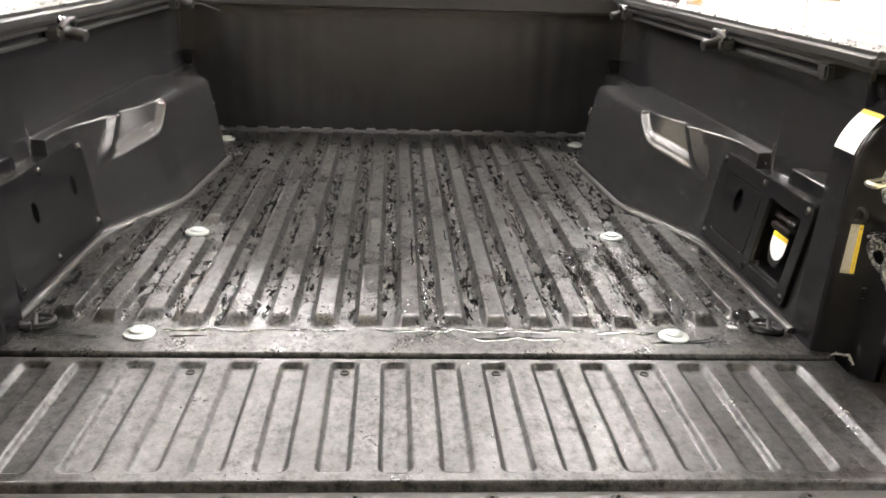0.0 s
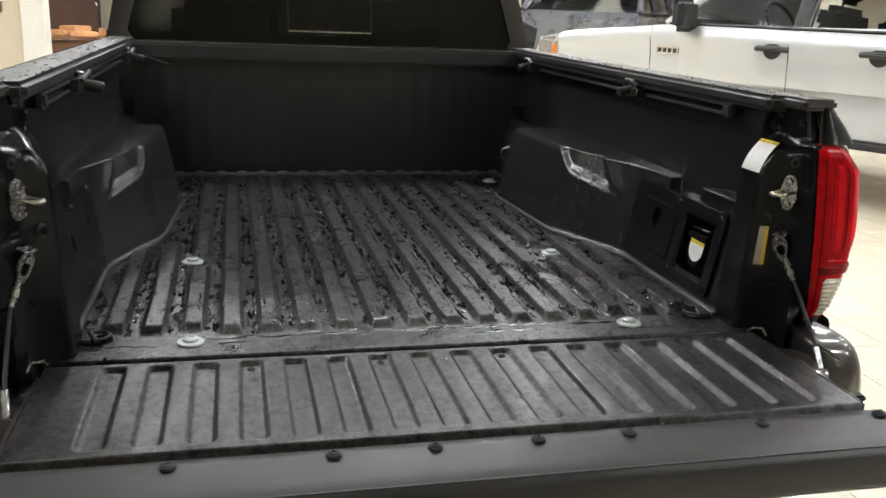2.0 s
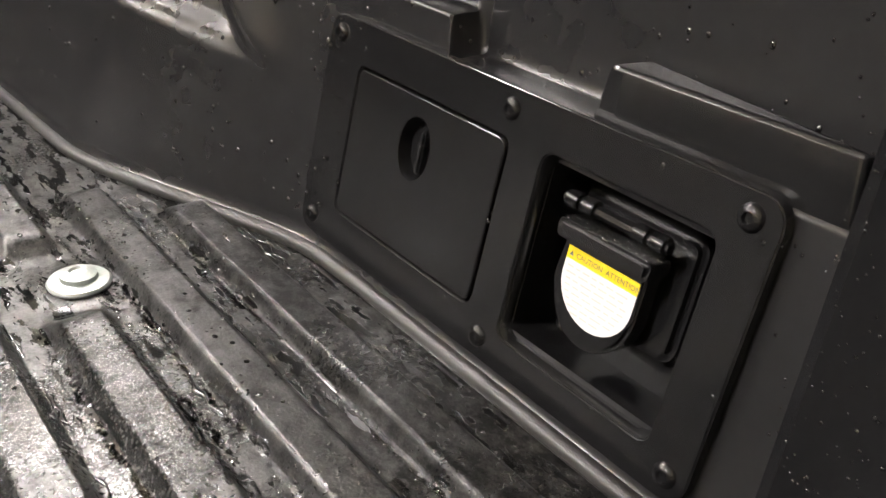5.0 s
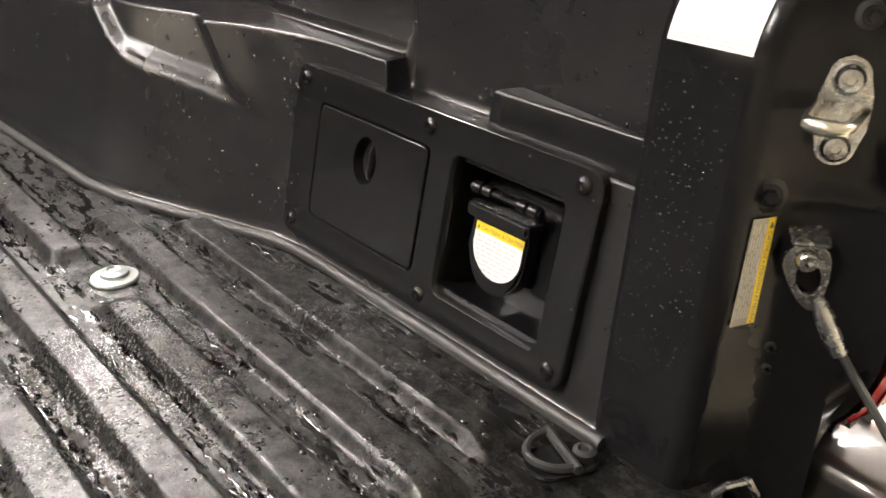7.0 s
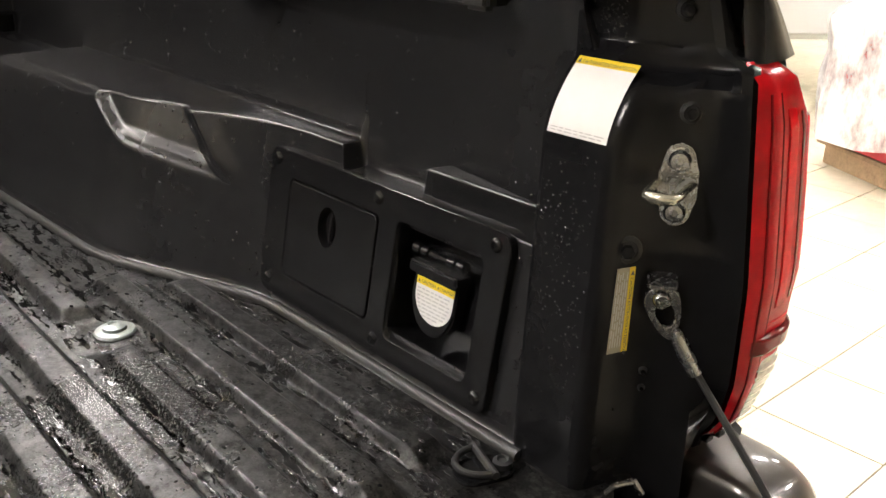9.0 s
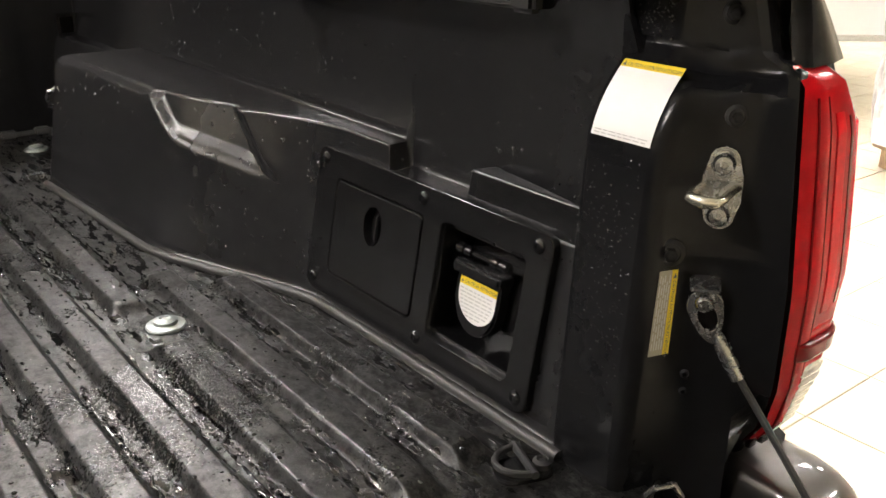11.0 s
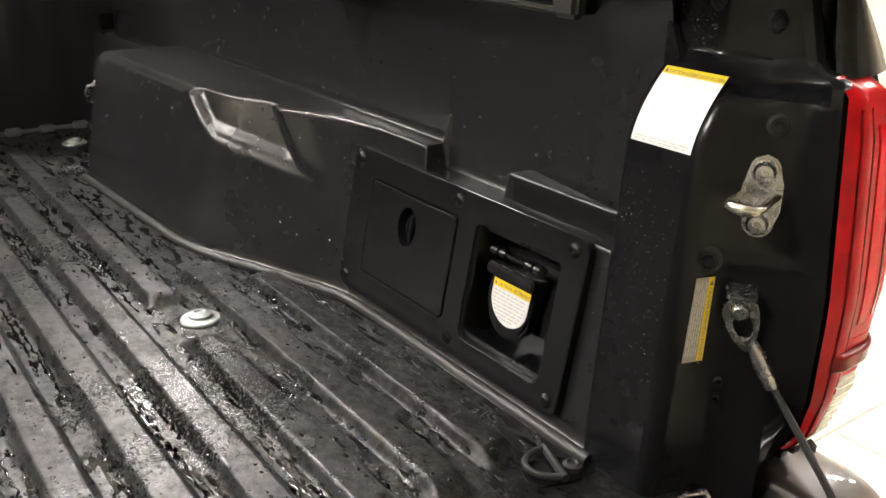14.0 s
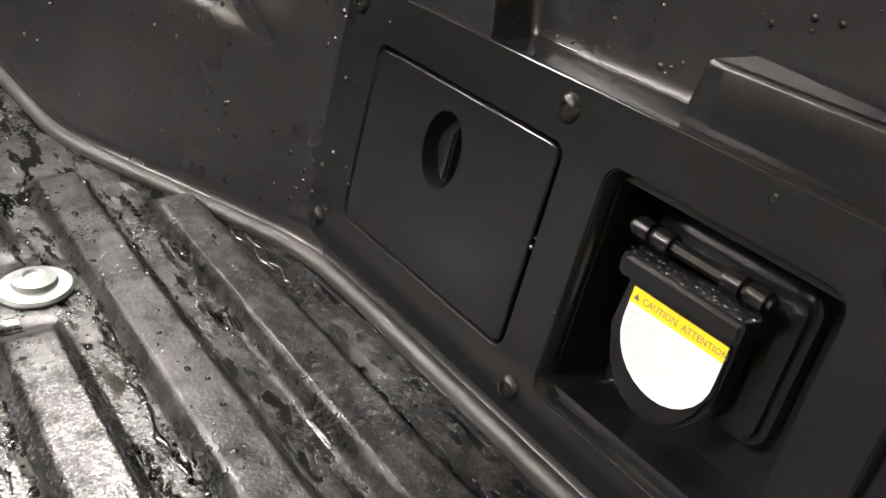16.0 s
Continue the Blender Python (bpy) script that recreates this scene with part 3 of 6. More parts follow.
for s, side in ((1, "right"), (-1, "left")):
    skin = sheet(skin_rows(s))
    if s > 0:                                            # the outlet's recess goes through the skin
        gone = [f for f in skin.faces if 0.189 < f.calc_center_median().y < 0.3225 and 0.7725 < f.calc_center_median().z < 0.897]
        bmesh.ops.delete(skin, geom=gone, context="FACES")
    wall = part("side_wall", skin, LINER, truck, "black composite side wall with moulded wheel well", smooth=50)
    lug = bmesh.new()
    foot = [(0.7075, 0.306), (0.7075, 0.290), (0.7085, 0.126), (0.750, 0.118), (0.757, 0.306)]
    crown = [(0.7088, 0.297), (0.7088, 0.289), (0.7098, 0.132), (0.7140, 0.126), (0.740, 0.291)]
    lo = [lug.verts.new((s * x, y, 0.926)) for x, y in foot]
    hi = [lug.verts.new((s * x, y, 0.969)) for x, y in crown]
    for i in range(5):
        lug.faces.new((lo[i], lo[(i + 1) % 5], hi[(i + 1) % 5], hi[i]))
    lug.faces.new(hi)
    bmesh.ops.recalc_face_normals(lug, faces=lug.faces)
    bmesh.ops.bevel(lug, geom=[e for e in lug.edges if e.is_manifold], offset=0.0032, segments=3, affect="EDGES", profile=0.5)
    part("ledge_lug", lug, PLASTIC, wall, "tapered lug moulded on the ledge")
    # rolled bead where the wall meets the floor
    line = []
    for y in np.concatenate([np.linspace(0.10, 0.56, 8), np.linspace(0.58, 0.92, 30), np.linspace(0.95, 1.33, 8), np.linspace(1.34, 1.40, 12), np.linspace(1.42, 1.77, 6)]):
        line.append((s * (float(inner_x(np.array([y]), np.array([ZF]))[0]) - 0.004), y, ZF + 0.003))
    part("base_bead", tube(line, 0.0075, 10), BEADMAT, wall, "rolled bead along the floor")
    # rail cap and its slotted track
    cap = part("rail_cap", box((min(s * 0.698, s * 0.795), 0.055, 1.174), (max(s * 0.698, s * 0.795), 1.90, RAIL), 0.010, 3), CAPMAT, truck, "grained black bed rail cap, wet with drops")
    part("cap_end", box((min(s * 0.722, s * 0.797), -0.030, 1.186), (max(s * 0.722, s * 0.797), 0.056, RAIL + 0.002), 0.007, 3), CAPMAT, cap)
    track = part("deck_rail", box((min(s * 0.711, s * 0.745), 0.205, 1.146), (max(s * 0.711, s * 0.745), 1.60, 1.1725), 0.004), PLASTIC, truck, "black slotted tie-down rail")
    part("upper_lip", box((min(s * 0.700, s * 0.713), 0.205, 1.166), (max(s * 0.700, s * 0.713), 1.60, 1.1725), 0.003), CAPMAT, track)
    part("lower_lip", box((min(s * 0.700, s * 0.713), 0.205, 1.146), (max(s * 0.700, s * 0.713), 1.60, 1.152), 0.003), CAPMAT, track)
    part("end_stop", box((min(s * 0.697, s * 0.716), 0.200, 1.143), (max(s * 0.697, s * 0.716), 0.235, 1.173), 0.005), CAPMAT, track)
    cleat(s, 0.672 if s > 0 else 0.545, track, False)
    cleat(s, 1.545 if s > 0 else 1.520, track, s < 0)
    # rear post: inner face, shoulder, chamfer and jamb in one skin
    zs = np.concatenate([[0.66, 0.70], np.linspace(0.722, 0.940, 9), np.linspace(0.945, 0.970, 9), [0.985, 1.01, 1.03], np.linspace(1.04, 1.126, 14), [1.1285, 1.133, 1.15, 1.17, 1.19, 1.2]])
    rows = []
    for z in zs:
        px = float(pillar_x(np.array(z)))
        if z > 1.128:                                    # block above the shoulder
            px = 0.742
        zj = float(smooth01((z - 1.098) / 0.012))        # the jamb steps back above its shelf
        waist = 0.007 * math.exp(-((z - 0.957) / 0.007) ** 2)
        xi, yi = lamp_edge(z)
        if z > 1.128:
            low = [(px + 0.004, 0.120), (px, 0.113), (px, 0.080), (px + 0.002, 0.068), (px + 0.006, 0.058), (px + 0.013, 0.046), (0.763, 0.028), (0.768, 0.014), (0.773, 0.000), (0.776, -0.016)]
        else:
            low = [(px + 0.005, 0.116), (px, 0.108), (px, 0.042), (px + 0.001, 0.035), (px + 0.005, 0.0285), (px + 0.013, 0.0245), (max(px + 0.022, 0.722), 0.014), (0.7345, 0.002 - waist), (0.745, -0.016 - waist), (0.7515, -0.030)]
            up = np.array([(px + 0.005, 0.116), (px, 0.108), (px, 0.075), (px + 0.002, 0.064), (px + 0.008, 0.055), (px + 0.020, 0.044), (max(0.757, px + 0.021), 0.026), (0.766, 0.014), (0.772, 0.000), (0.776, -0.016)])
            low = np.array(low) * (1 - zj) + up * zj
        tuck = max(0.0, min(1.0, (z - 1.118) / 0.012)) * (0.022 + 0.25 * max(0.0, z - 1.12))      # tucked behind the painted corner
        rows.append([(s * 0.745, 0.122, z)] + [(s * x, y, z) for x, y in low] + [(s * (xi - 0.004), yi + 0.012 + tuck, z), (s * (xi - 0.001), yi + 0.004 + tuck, z), (s * (xi + 0.008), yi + 0.002 + tuck, z), (s * (xi + 0.03), yi + 0.008 + tuck, z)])
    post = part("rear_post", sheet(rows), GLOSSY, truck, "glossy black rear post and tailgate jamb, beaded with water", smooth=50)
    # plugs and holes on the jamb
    plug = [(0.764, 0.027, 1.158, 0.0085), (0.738, -0.004, 1.080, 0.008), (0.744, 0.072, 1.172, 0.008), (0.703, 0.0215, 0.960, 0.011), (0.727, 0.009, 0.838, 0.0035), (0.727, 0.009, 0.820, 0.003)]
    for px, py, pz, pr in plug:
        part("plug", lathe([(pr * 1.2, -0.002), (pr * 1.2, 0.0012), (pr * 0.85, 0.003), (pr * 0.75, 0.0022)], 16), RUBBER, post, at=pose(s * px, py, pz, 90, 0, -s * 45))
        part("plug_bolt", lathe([(pr * 0.55, 0), (pr * 0.55, 0.006), (pr * 0.3, 0.0065)], 6), GLOSSY, post, at=pose(s * (px - 0.002), py - 0.002, pz, 90, 0, -s * 45))
    # horn at the head of the shoulder, on the bed's side
    part("shoulder_horn", prism([(0.092, 1.116), (0.119, 1.112), (0.1195, 1.152), (0.1155, 1.156), (0.110, 1.146), (0.104, 1.134)], 0.014, lambda a, b, w: Vector((s * (0.7445 - w), a, b)), 0.004, 3), GLOSSY, post, smooth=70)
    # striker loop
    hexa = [(0.0128 * math.cos(t), 0.0235 + 0.0128 * math.sin(t)) for t in (math.pi * k / 8 for k in range(9))]
    hexa = [(0.0165, -0.011), (0.0165, 0.011)] + hexa + [(-0.0165, 0.011), (-0.0165, -0.011)] + [(-x, -z) for x, z in hexa]
    striker = part("striker", prism(hexa, 0.004, lambda a, b, w: Vector((a, -w, b)), 0.0012), STEEL, truck, "zinc-plated tailgate striker", pose(s * 0.7345, -0.001, 1.0185, 0, 0, -s * 60))
    nose = [(-0.0135, 0.002, 0.003), (-0.0135, -0.018, 0.002), (-0.0133, -0.034, 0.0), (-0.0105, -0.0405, -0.001), (-0.004, -0.043, -0.001), (0.004, -0.043, -0.001), (0.0105, -0.0405, -0.001), (0.0133, -0.034, 0.0), (0.0135, -0.018, 0.002), (0.0135, 0.002, 0.003)]
    part("loop", tube(nose, [0.0036, 0.0036, 0.004, 0.005, 0.0056, 0.0056, 0.005, 0.004, 0.0036, 0.0036], 12), BRASSY, striker, "yellow-zinc striker loop", pose(0, 0, 0, 0, 0, -s * 16))
    part("loop_boss", prism(rounded(-0.0165, -0.0075, 0.0165, 0.0105, 0.004, 3), 0.007, lambda a, b, w: Vector((a, -w, b)), 0.002), STEEL, striker)
    for z in (0.0225, -0.0225):
        part("bolt_head", lathe([(0.0112, 0), (0.0112, 0.0015), (0.0095, 0.002), (0.0093, 0.005), (0.0072, 0.0082), (0.0036, 0.0086), (0.0032, 0.0058)], 20), STEEL, striker, at=pose(0, -0.004, z, 90))
    # support cable: anchor tab, eye, ferrule, wire
    cable = part("support_cable", tube([(s * 0.7515, -0.029, 0.846), (s * 0.750, -0.078, 0.798), (s * 0.747, -0.130, 0.748), (s * 0.738, -0.172, 0.708)], 0.0034, 8), TRIM, truck, "twisted black tailgate support cable with zinc eye")
    eye_m = pose(s * 0.728, -0.003, 0.912, 8, -s * 16, -s * 52)
    part("eye", framed([(0.016 * math.cos(t) * (1 if math.sin(t) > 0 else 1 - 0.25 * abs(math.sin(t))), 0.018 * math.sin(t) + (0 if math.sin(t) > 0 else 0.022 * math.sin(t))) for t in (2 * math.pi * k / 28 for k in range(28))],
                       [ellipse(0.0, -0.012, 0.0085, 0.014, 18)], 0.004, lambda a, b, w: Vector((a, -w, b)), 0.001), STEEL, cable, at=eye_m)
    part("eye_bolt", lathe([(0.0085, 0), (0.0085, 0.005), (0.006, 0.008), (0.003, 0.008), (0.003, 0.005)], 14), STEEL, cable, at=eye_m @ pose(0, -0.004, 0.006, 90))
    part("anchor_tab", box((-0.013, -0.020, 0.0), (0.013, 0.004, 0.004), 0.0015, 2, pose(s * 0.731, 0.002, 0.933, 14, 0, -s * 52)), STEEL, cable)
    part("ferrule", tube([(s * 0.738, -0.013, 0.884), (s * 0.741, -0.016, 0.874), (s * 0.752, -0.030, 0.842)], [0.004, 0.0072, 0.0068], 12), STEEL, cable, "zinc ferrule")
    part("lower_ferrule", tube([(s * 0.745, -0.142, 0.737), (s * 0.737, -0.176, 0.705)], 0.006, 10), STEEL, cable)
    # tail lamp
    lamp = part("tail_lamp", box((min(s * 0.800, s * 0.835), -0.030, 0.735), (max(s * 0.800, s * 0.835), 0.10, 1.118), 0.012, 3), PLASTIC, truck, "red and clear tail lamp in a black surround")

    def lens(z0, z1, a0, a1, out, taper, cols, steps, flutes=0.0, ribs=0.0):
        """A bowed piece of lens; a runs from the inner edge (0) round the corner of the body (1)."""
        rows = []
        for z in np.linspace(z0, z1, steps):
            u = (z - 0.735) / 0.39
            xi, yi = lamp_edge(z)
            wide = 0.868 + 0.016 * math.sin(math.pi * min(1, max(0, 1.05 - u))) - 0.05 * max(0, u - 0.86) / 0.14 - 0.026 * max(0.0, (0.55 - u) / 0.55)
            e = min(1.0, (min(z - z0, z1 - z) / taper) + 0.0)
            e = math.sqrt(max(0.0, 1 - (1 - e) ** 2))
            row = []
            for k in range(cols + 1):
                a = a0 + (a1 - a0) * k / cols
                x = xi + (wide - xi) * math.sin(a * math.pi / 2) ** 0.9
                y = yi + 0.10 * max(0.0, a - 0.30) ** 2.0 / 0.49
                edge = min(1.0, min(k, cols - k) * 8.0 / cols)
                lift = out * e * math.sin(edge * math.pi / 2) + flutes * (1 - abs(math.cos(a * 11.0 + 0.4 * u))) ** 2 + ribs * math.cos(z * 640)
                row.append((s * (x + lift * a), y - lift * (1 - a * 0.6) + (1 - e) * 0.012, z))
            rows.append(row)
        return sheet(rows)

    part("red_lens", lens(0.742, 1.124, 0.0, 1.0, 0.006, 0.012, 64, 26, 0.0010), RED, lamp, "glossy red lens", smooth=70)
    for a, r in ((0.07, 0.0015), (0.15, 0.0011)):
        pts = []
        for z in np.linspace(0.760 if a < 0.3 else 0.885, 1.100, 14):
            u = (z - 0.735) / 0.39
            xi, yi = lamp_edge(z)
            wide = 0.868 + 0.016 * math.sin(math.pi * min(1, max(0, 1.05 - u))) - 0.05 * max(0, u - 0.86) / 0.14 - 0.026 * max(0.0, (0.55 - u) / 0.55)
            pts.append((s * (xi + (wide - xi) * math.sin(a * math.pi / 2) ** 0.9 + 0.006 * a), yi + 0.10 * max(0.0, a - 0.30) ** 2 / 0.49 - (0.0045 if a < 0.1 else 0.0055), z))
        part("lens_line", tube(pts, r, 6), DEEP_RED, lamp, "dark red moulded line")
    for z0, z1, a0, a1, out, m, say in ((0.890, 1.100, 0.19, 0.29, 0.0072, BRIGHT_RED, "bright red light strip"), (0.905, 1.085, 0.40, 0.60, 0.0070, BRIGHT_RED, "bright red light strip"), (0.895, 1.095, 0.325, 0.355, 0.0070, DEEP_RED, "dark red groove"),
                                    (0.770, 1.112, 0.86, 1.0, 0.0070, DEEP_RED, "dark red outer edge"), (0.859, 0.884, 0.03, 1.0, 0.0125, DEEP_RED, "dark red lip over the reversing lens"), (0.885, 0.897, 0.05, 0.95, 0.0072, BRIGHT_RED, "bright red edge")):
        part("lens_band", lens(z0, z1, a0, a1, out, 0.006, 20, 14), m, lamp, say, smooth=70)
    part("reversing_lens", lens(0.757, 0.857, 0.085, 0.975, 0.0082, 0.008, 24, 84, 0.0, 0.0011), CLEAR, lamp, "ribbed clear reversing lens", smooth=70)
    # painted outer side of the bed
    ys = spread([(-0.03, 0.0, 0.01), (0.0, 0.60, 0.05), (0.60, 1.50, 0.025), (1.50, 1.90, 0.08)])
    zs = [0.44, 0.50, 0.58, 0.66, 0.74, 0.82, 0.90, 0.98, 1.05, 1.10, 1.15, 1.19, 1.203]
    bm = bmesh.new()
    grid = []
    for y in ys:
        row = []
        for z in zs:
            flare = 0.035 * math.exp(-((y - 1.05) / 0.42) ** 2) * math.exp(-((z - 0.75) / 0.22) ** 2)
            x = 0.86 + 0.03 * math.sin(math.pi * (z - 0.44) / 0.9) - 0.075 * max(0, (z - 1.06) / 0.145) ** 1.4 + flare
            if y < 0.02:
                x -= 0.03 * (0.02 - y) / 0.05
            row.append(bm.verts.new((s * x, y, z)))
        grid.append(row)
    for i in range(len(ys) - 1):
        for j in range(len(zs) - 1):
            cy, cz = (ys[i] + ys[i + 1]) / 2, (zs[j] + zs[j + 1]) / 2
            if math.hypot(cy - 1.05, cz - 0.38) > 0.42 and not (cy < 0.09 and 0.74 < cz < 1.12):
                bm.faces.new((grid[i][j], grid[i + 1][j], grid[i + 1][j + 1], grid[i][j + 1]))
    part("bed_side", bm, PAINT, truck, "grey-brown metallic outer bed side", smooth=60)
    rows = []
    for z in np.linspace(1.122, 1.192, 8):
        u = (z - 1.122) / 0.07
        xi, yi = lamp_edge(min(z, 1.13))
        xi, yi, xo = xi + 0.004 + 0.006 * u, yi + 0.004 + 0.016 * u, 0.862 - 0.040 * u - 0.018 * u * u
        w = xo - xi
        rows.append([(s * x, y, z) for x, y in ((xi + 0.006, yi + 0.014), (xi + 0.007, yi + 0.004), (xi + 0.014, yi), (xi + 0.45 * w, yi + 0.002), (xi + 0.72 * w, yi + 0.010), (xi + 0.88 * w, yi + 0.024), (xi + 0.97 * w, yi + 0.046), (xo, yi + 0.085), (xo, 0.12))])
    rows.append([(x, y + 0.006, z + 0.004) for x, y, z in rows[-1]])
    # black material here puts the body paint's shaded look into the colour
    part("corner_skin", sheet(rows), GLOSSY, truck, "painted bed corner above the lamp, in a shaded black", smooth=60)
# the left post with its fittings stands a little further inboard
for ob in truck.children:
    if ob.name.split(".")[0] in ("rear_post", "striker", "support_cable", "tail_lamp", "corner_skin") and ob.data and ob.data.vertices and (ob.matrix_basis @ ob.data.vertices[0].co).x < 0:
        ob.location.x += 0.020

# --- screws, rings and brackets on the bed floor ---
washer = finish(lathe([(0.0255, 0.0), (0.0262, 0.002), (0.0245, 0.0045), (0.0155, 0.0060), (0.0152, 0.0085), (0.0150, 0.0100), (0.0075, 0.0125), (0.0060, 0.0105)], 24), "floor_bolt", WASHER)
for x, y, z in ((-0.449, 0.079, ZF), (0.449, 0.079, ZF), (-0.467, 0.622, ZF + 0.002), (0.467, 0.622, ZF + 0.002), (-0.580, 1.63, ZF), (0.580, 1.63, ZF)):
    part("floor_bolt", washer, WASHER, bed_floor, "pale zinc flanged floor bolt", pose(x, y, z, 0, 0, 40 * x))
for s in (-1, 1):
    part("floor_bracket", box((-0.022, -0.014, 0.0), (0.022, 0.014, 0.012), 0.003), STEEL, bed_floor, "small zinc bracket", pose(s * 0.515, 1.405, ZF))
    hook = part("tie_down_hook", tube([(0, -0.020, 0.022), (-s * 0.022, -0.020, 0.024), (-s * 0.036, -0.012, 0.016), (-s * 0.038, 0, 0.0), (-s * 0.034, 0.004, -0.016), (-s * 0.018, 0.002, -0.024), (0, 0, -0.022)], 0.0055, 10), STEEL, truck, "zinc tie-down hook by the front wall", pose(s * 0.650, 1.60, 0.836))
    part("hook_plate", box((-0.004, -0.026, -0.034), (0.004, 0.018, 0.034), 0.002), STEEL, hook)
    part("corner_bracket", framed(rounded(-0.022, -0.026, 0.022, 0.026, 0.003, 2), [rounded(-0.015, -0.018, 0.015, 0.018, 0.003, 2)], 0.02, lambda a, b, w: Vector((a, -w, b)), 0.001), PLASTIC, truck, "black corner bracket", pose(s * 0.722, BULK - 0.005, 0.965))
    # folding tie-down ring behind the rib ends
    base = part("tie_down_plate", prism(rounded(-0.030, -0.020, 0.030, 0.020, 0.016, 5), 0.004, lambda a, b, w: Vector((a, b, w)), 0.0015), PLASTIC, bed_floor, "black folding tie-down ring", pose(s * 0.622, 0.108, ZF, 0, 0, -s * 20))
    part("ring", tube([(s * (0.004 - 0.030 * math.sin(math.pi * k / 14)), 0.006 + 0.024 * math.cos(math.pi * k / 14), 0.009) for k in range(15)] , 0.0036, 8), RUBBER, base)
    part("ring_bar", tube([(s * 0.004, 0.034, 0.009), (s * 0.004, -0.022, 0.009)], 0.0044, 8), RUBBER, base)
    part("ring_bolt", lathe([(0.010, 0), (0.010, 0.006), (0.006, 0.008), (0.004, 0.006)], 12), RUBBER, base, at=pose(s * 0.020, -0.002, 0.004))

# --- tailgate, lowered flat ---
gate = part("tailgate", box((-0.716, -0.478, 0.642), (0.716, -0.012, 0.702), 0.010, 3), TRIM, truck, "lowered tailgate with a grooved black liner")
SLOTS = [0.013 + (k + 0.5) * 0.0783 for k in range(-8, 8)]
xs = np.linspace(-0.690, 0.690, 421)
ys = spread([(-0.352, -0.345, 0.0035), (-0.345, -0.310, 0.0035), (-0.310, -0.05, 0.05), (-0.05, -0.012, 0.0035)])
gx, gy = np.meshgrid(xs, ys)
h = np.zeros_like(gx)
for c in SLOTS:
    r = 0.010
    qx = np.abs(gx - c) - 0.0205 + r
    qy = np.abs(gy + 0.178) - 0.152 + r
    sd = np.hypot(np.maximum(qx, 0), np.maximum(qy, 0)) + np.minimum(np.maximum(qx, qy), 0) - r
    h = np.maximum(h, 0.0085 * smooth01((-sd + 0.002) / 0.006))
gz = ZF + 0.001 - h
rows = [[(x, -0.362, 0.704) for x in xs], [(x, -0.358, 0.7085) for x in xs], [(x, -0.3545, ZF - 0.003) for x in xs]] + [list(zip(gx[i], gy[i], gz[i])) for i in range(len(ys))]
rows += [[(x, -0.008, ZF - 0.004) for x in xs], [(x, -0.006, 0.66) for x in xs]]
liner = part("gate_liner", sheet(rows), GATE, gate, "grooved black composite liner with water specks", smooth=60)
for s in (-1, 1):
    part("liner_edge", box((min(s * 0.690, s * 0.7005), -0.352, 0.685), (max(s * 0.690, s * 0.7005), -0.045, ZF + 0.0005), 0.004), GATE, gate)
    part("gate_bumper", box((-0.016, -0.012, 0), (0.016, 0.012, 0.012), 0.004), RUBBER, gate, "small rubber stop", pose(s * 0.715, -0.305, 0.702))
# smooth cover strip along the free edge
prof = [(-0.360, 0.7105), (-0.364, 0.7125), (-0.384, 0.7110), (-0.440, 0.7060), (-0.462, 0.7030), (-0.472, 0.6985), (-0.479, 0.690), (-0.481, 0.664), (-0.478, 0.640)]
cover = part("edge_cover", sheet([[(x, y, z) for y, z in prof] for x in np.linspace(-0.722, 0.722, 30)]), CAPMAT, gate, "smooth grey-black cover strip along the edge", smooth=50)
screw = finish(lathe([(0.0115, 0), (0.0120, 0.002), (0.0105, 0.005), (0.0075, 0.0060), (0.0070, 0.0075), (0.0030, 0.0080), (0.0026, 0.0055)], 18), "cover_screw", RUBBER)
for x in (-0.700, -0.462, -0.228, -0.074, 0.090, 0.243, 0.480, 0.703):
    part("cover_screw", screw, RUBBER, gate, at=pose(x, -0.382, 0.7105))
hole = finish(lathe([(0.0075, 0), (0.0075, 0.0016), (0.0055, 0.0018), (0.005, 0.0002)], 14), "slot_plug", RUBBER)
for i in (3, 6, 9, 12):
    part("slot_plug", hole, RUBBER, gate, at=pose(SLOTS[i], -0.046, 0.7125))
# outer face of the gate hangs below, with its pressed lines
part("gate_skin", box((-0.715, -0.470, 0.622), (0.715, -0.020, 0.643), 0.008), PAINT, gate, "painted outer face, turned to the floor")
for s in (-1, 1):
    part("hinge", lathe([(0.016, -0.03), (0.018, -0.026), (0.018, 0.026), (0.016, 0.03)], 14), TRIM, gate, at=pose(s * 0.715, 0.0, 0.672, 0, 90))
    part("hinge_loop", tube([(s * 0.690, 0.012, 0.715), (s * 0.695, 0.005, 0.727), (s * 0.715, -0.003, 0.727), (s * 0.722, -0.008, 0.712)], 0.0032, 8), STEEL, gate, "small steel loop")

# --- rear bumper ---
path = [(-0.905, 0.18), (-0.925, 0.06), (-0.915, -0.06), (-0.86, -0.13), (-0.76, -0.155), (-0.5, -0.165), (0, -0.17), (0.5, -0.165), (0.76, -0.155), (0.86, -0.13), (0.915, -0.06), (0.925, 0.06), (0.905, 0.18)]


def bumper_row(x, y):
    k = 1.0 if abs(x) > 0.72 else 0.72
    cx, cy = x * 0.90, y + 0.10 if abs(x) < 0.9 else y
    top = 0.700 if abs(x) > 0.74 else 0.600
    return [(x * 0.86, y + 0.12 * (abs(x) < 0.9), top - 0.012), (x * 0.93, y + 0.05 * (abs(x) < 0.9), top), (x * 0.975, y + 0.012, top - 0.014), (x, y, top - 0.06), (x, y, 0.52), (x * 0.985, y + 0.01, 0.46), (x * 0.95, y + 0.04, 0.435)]


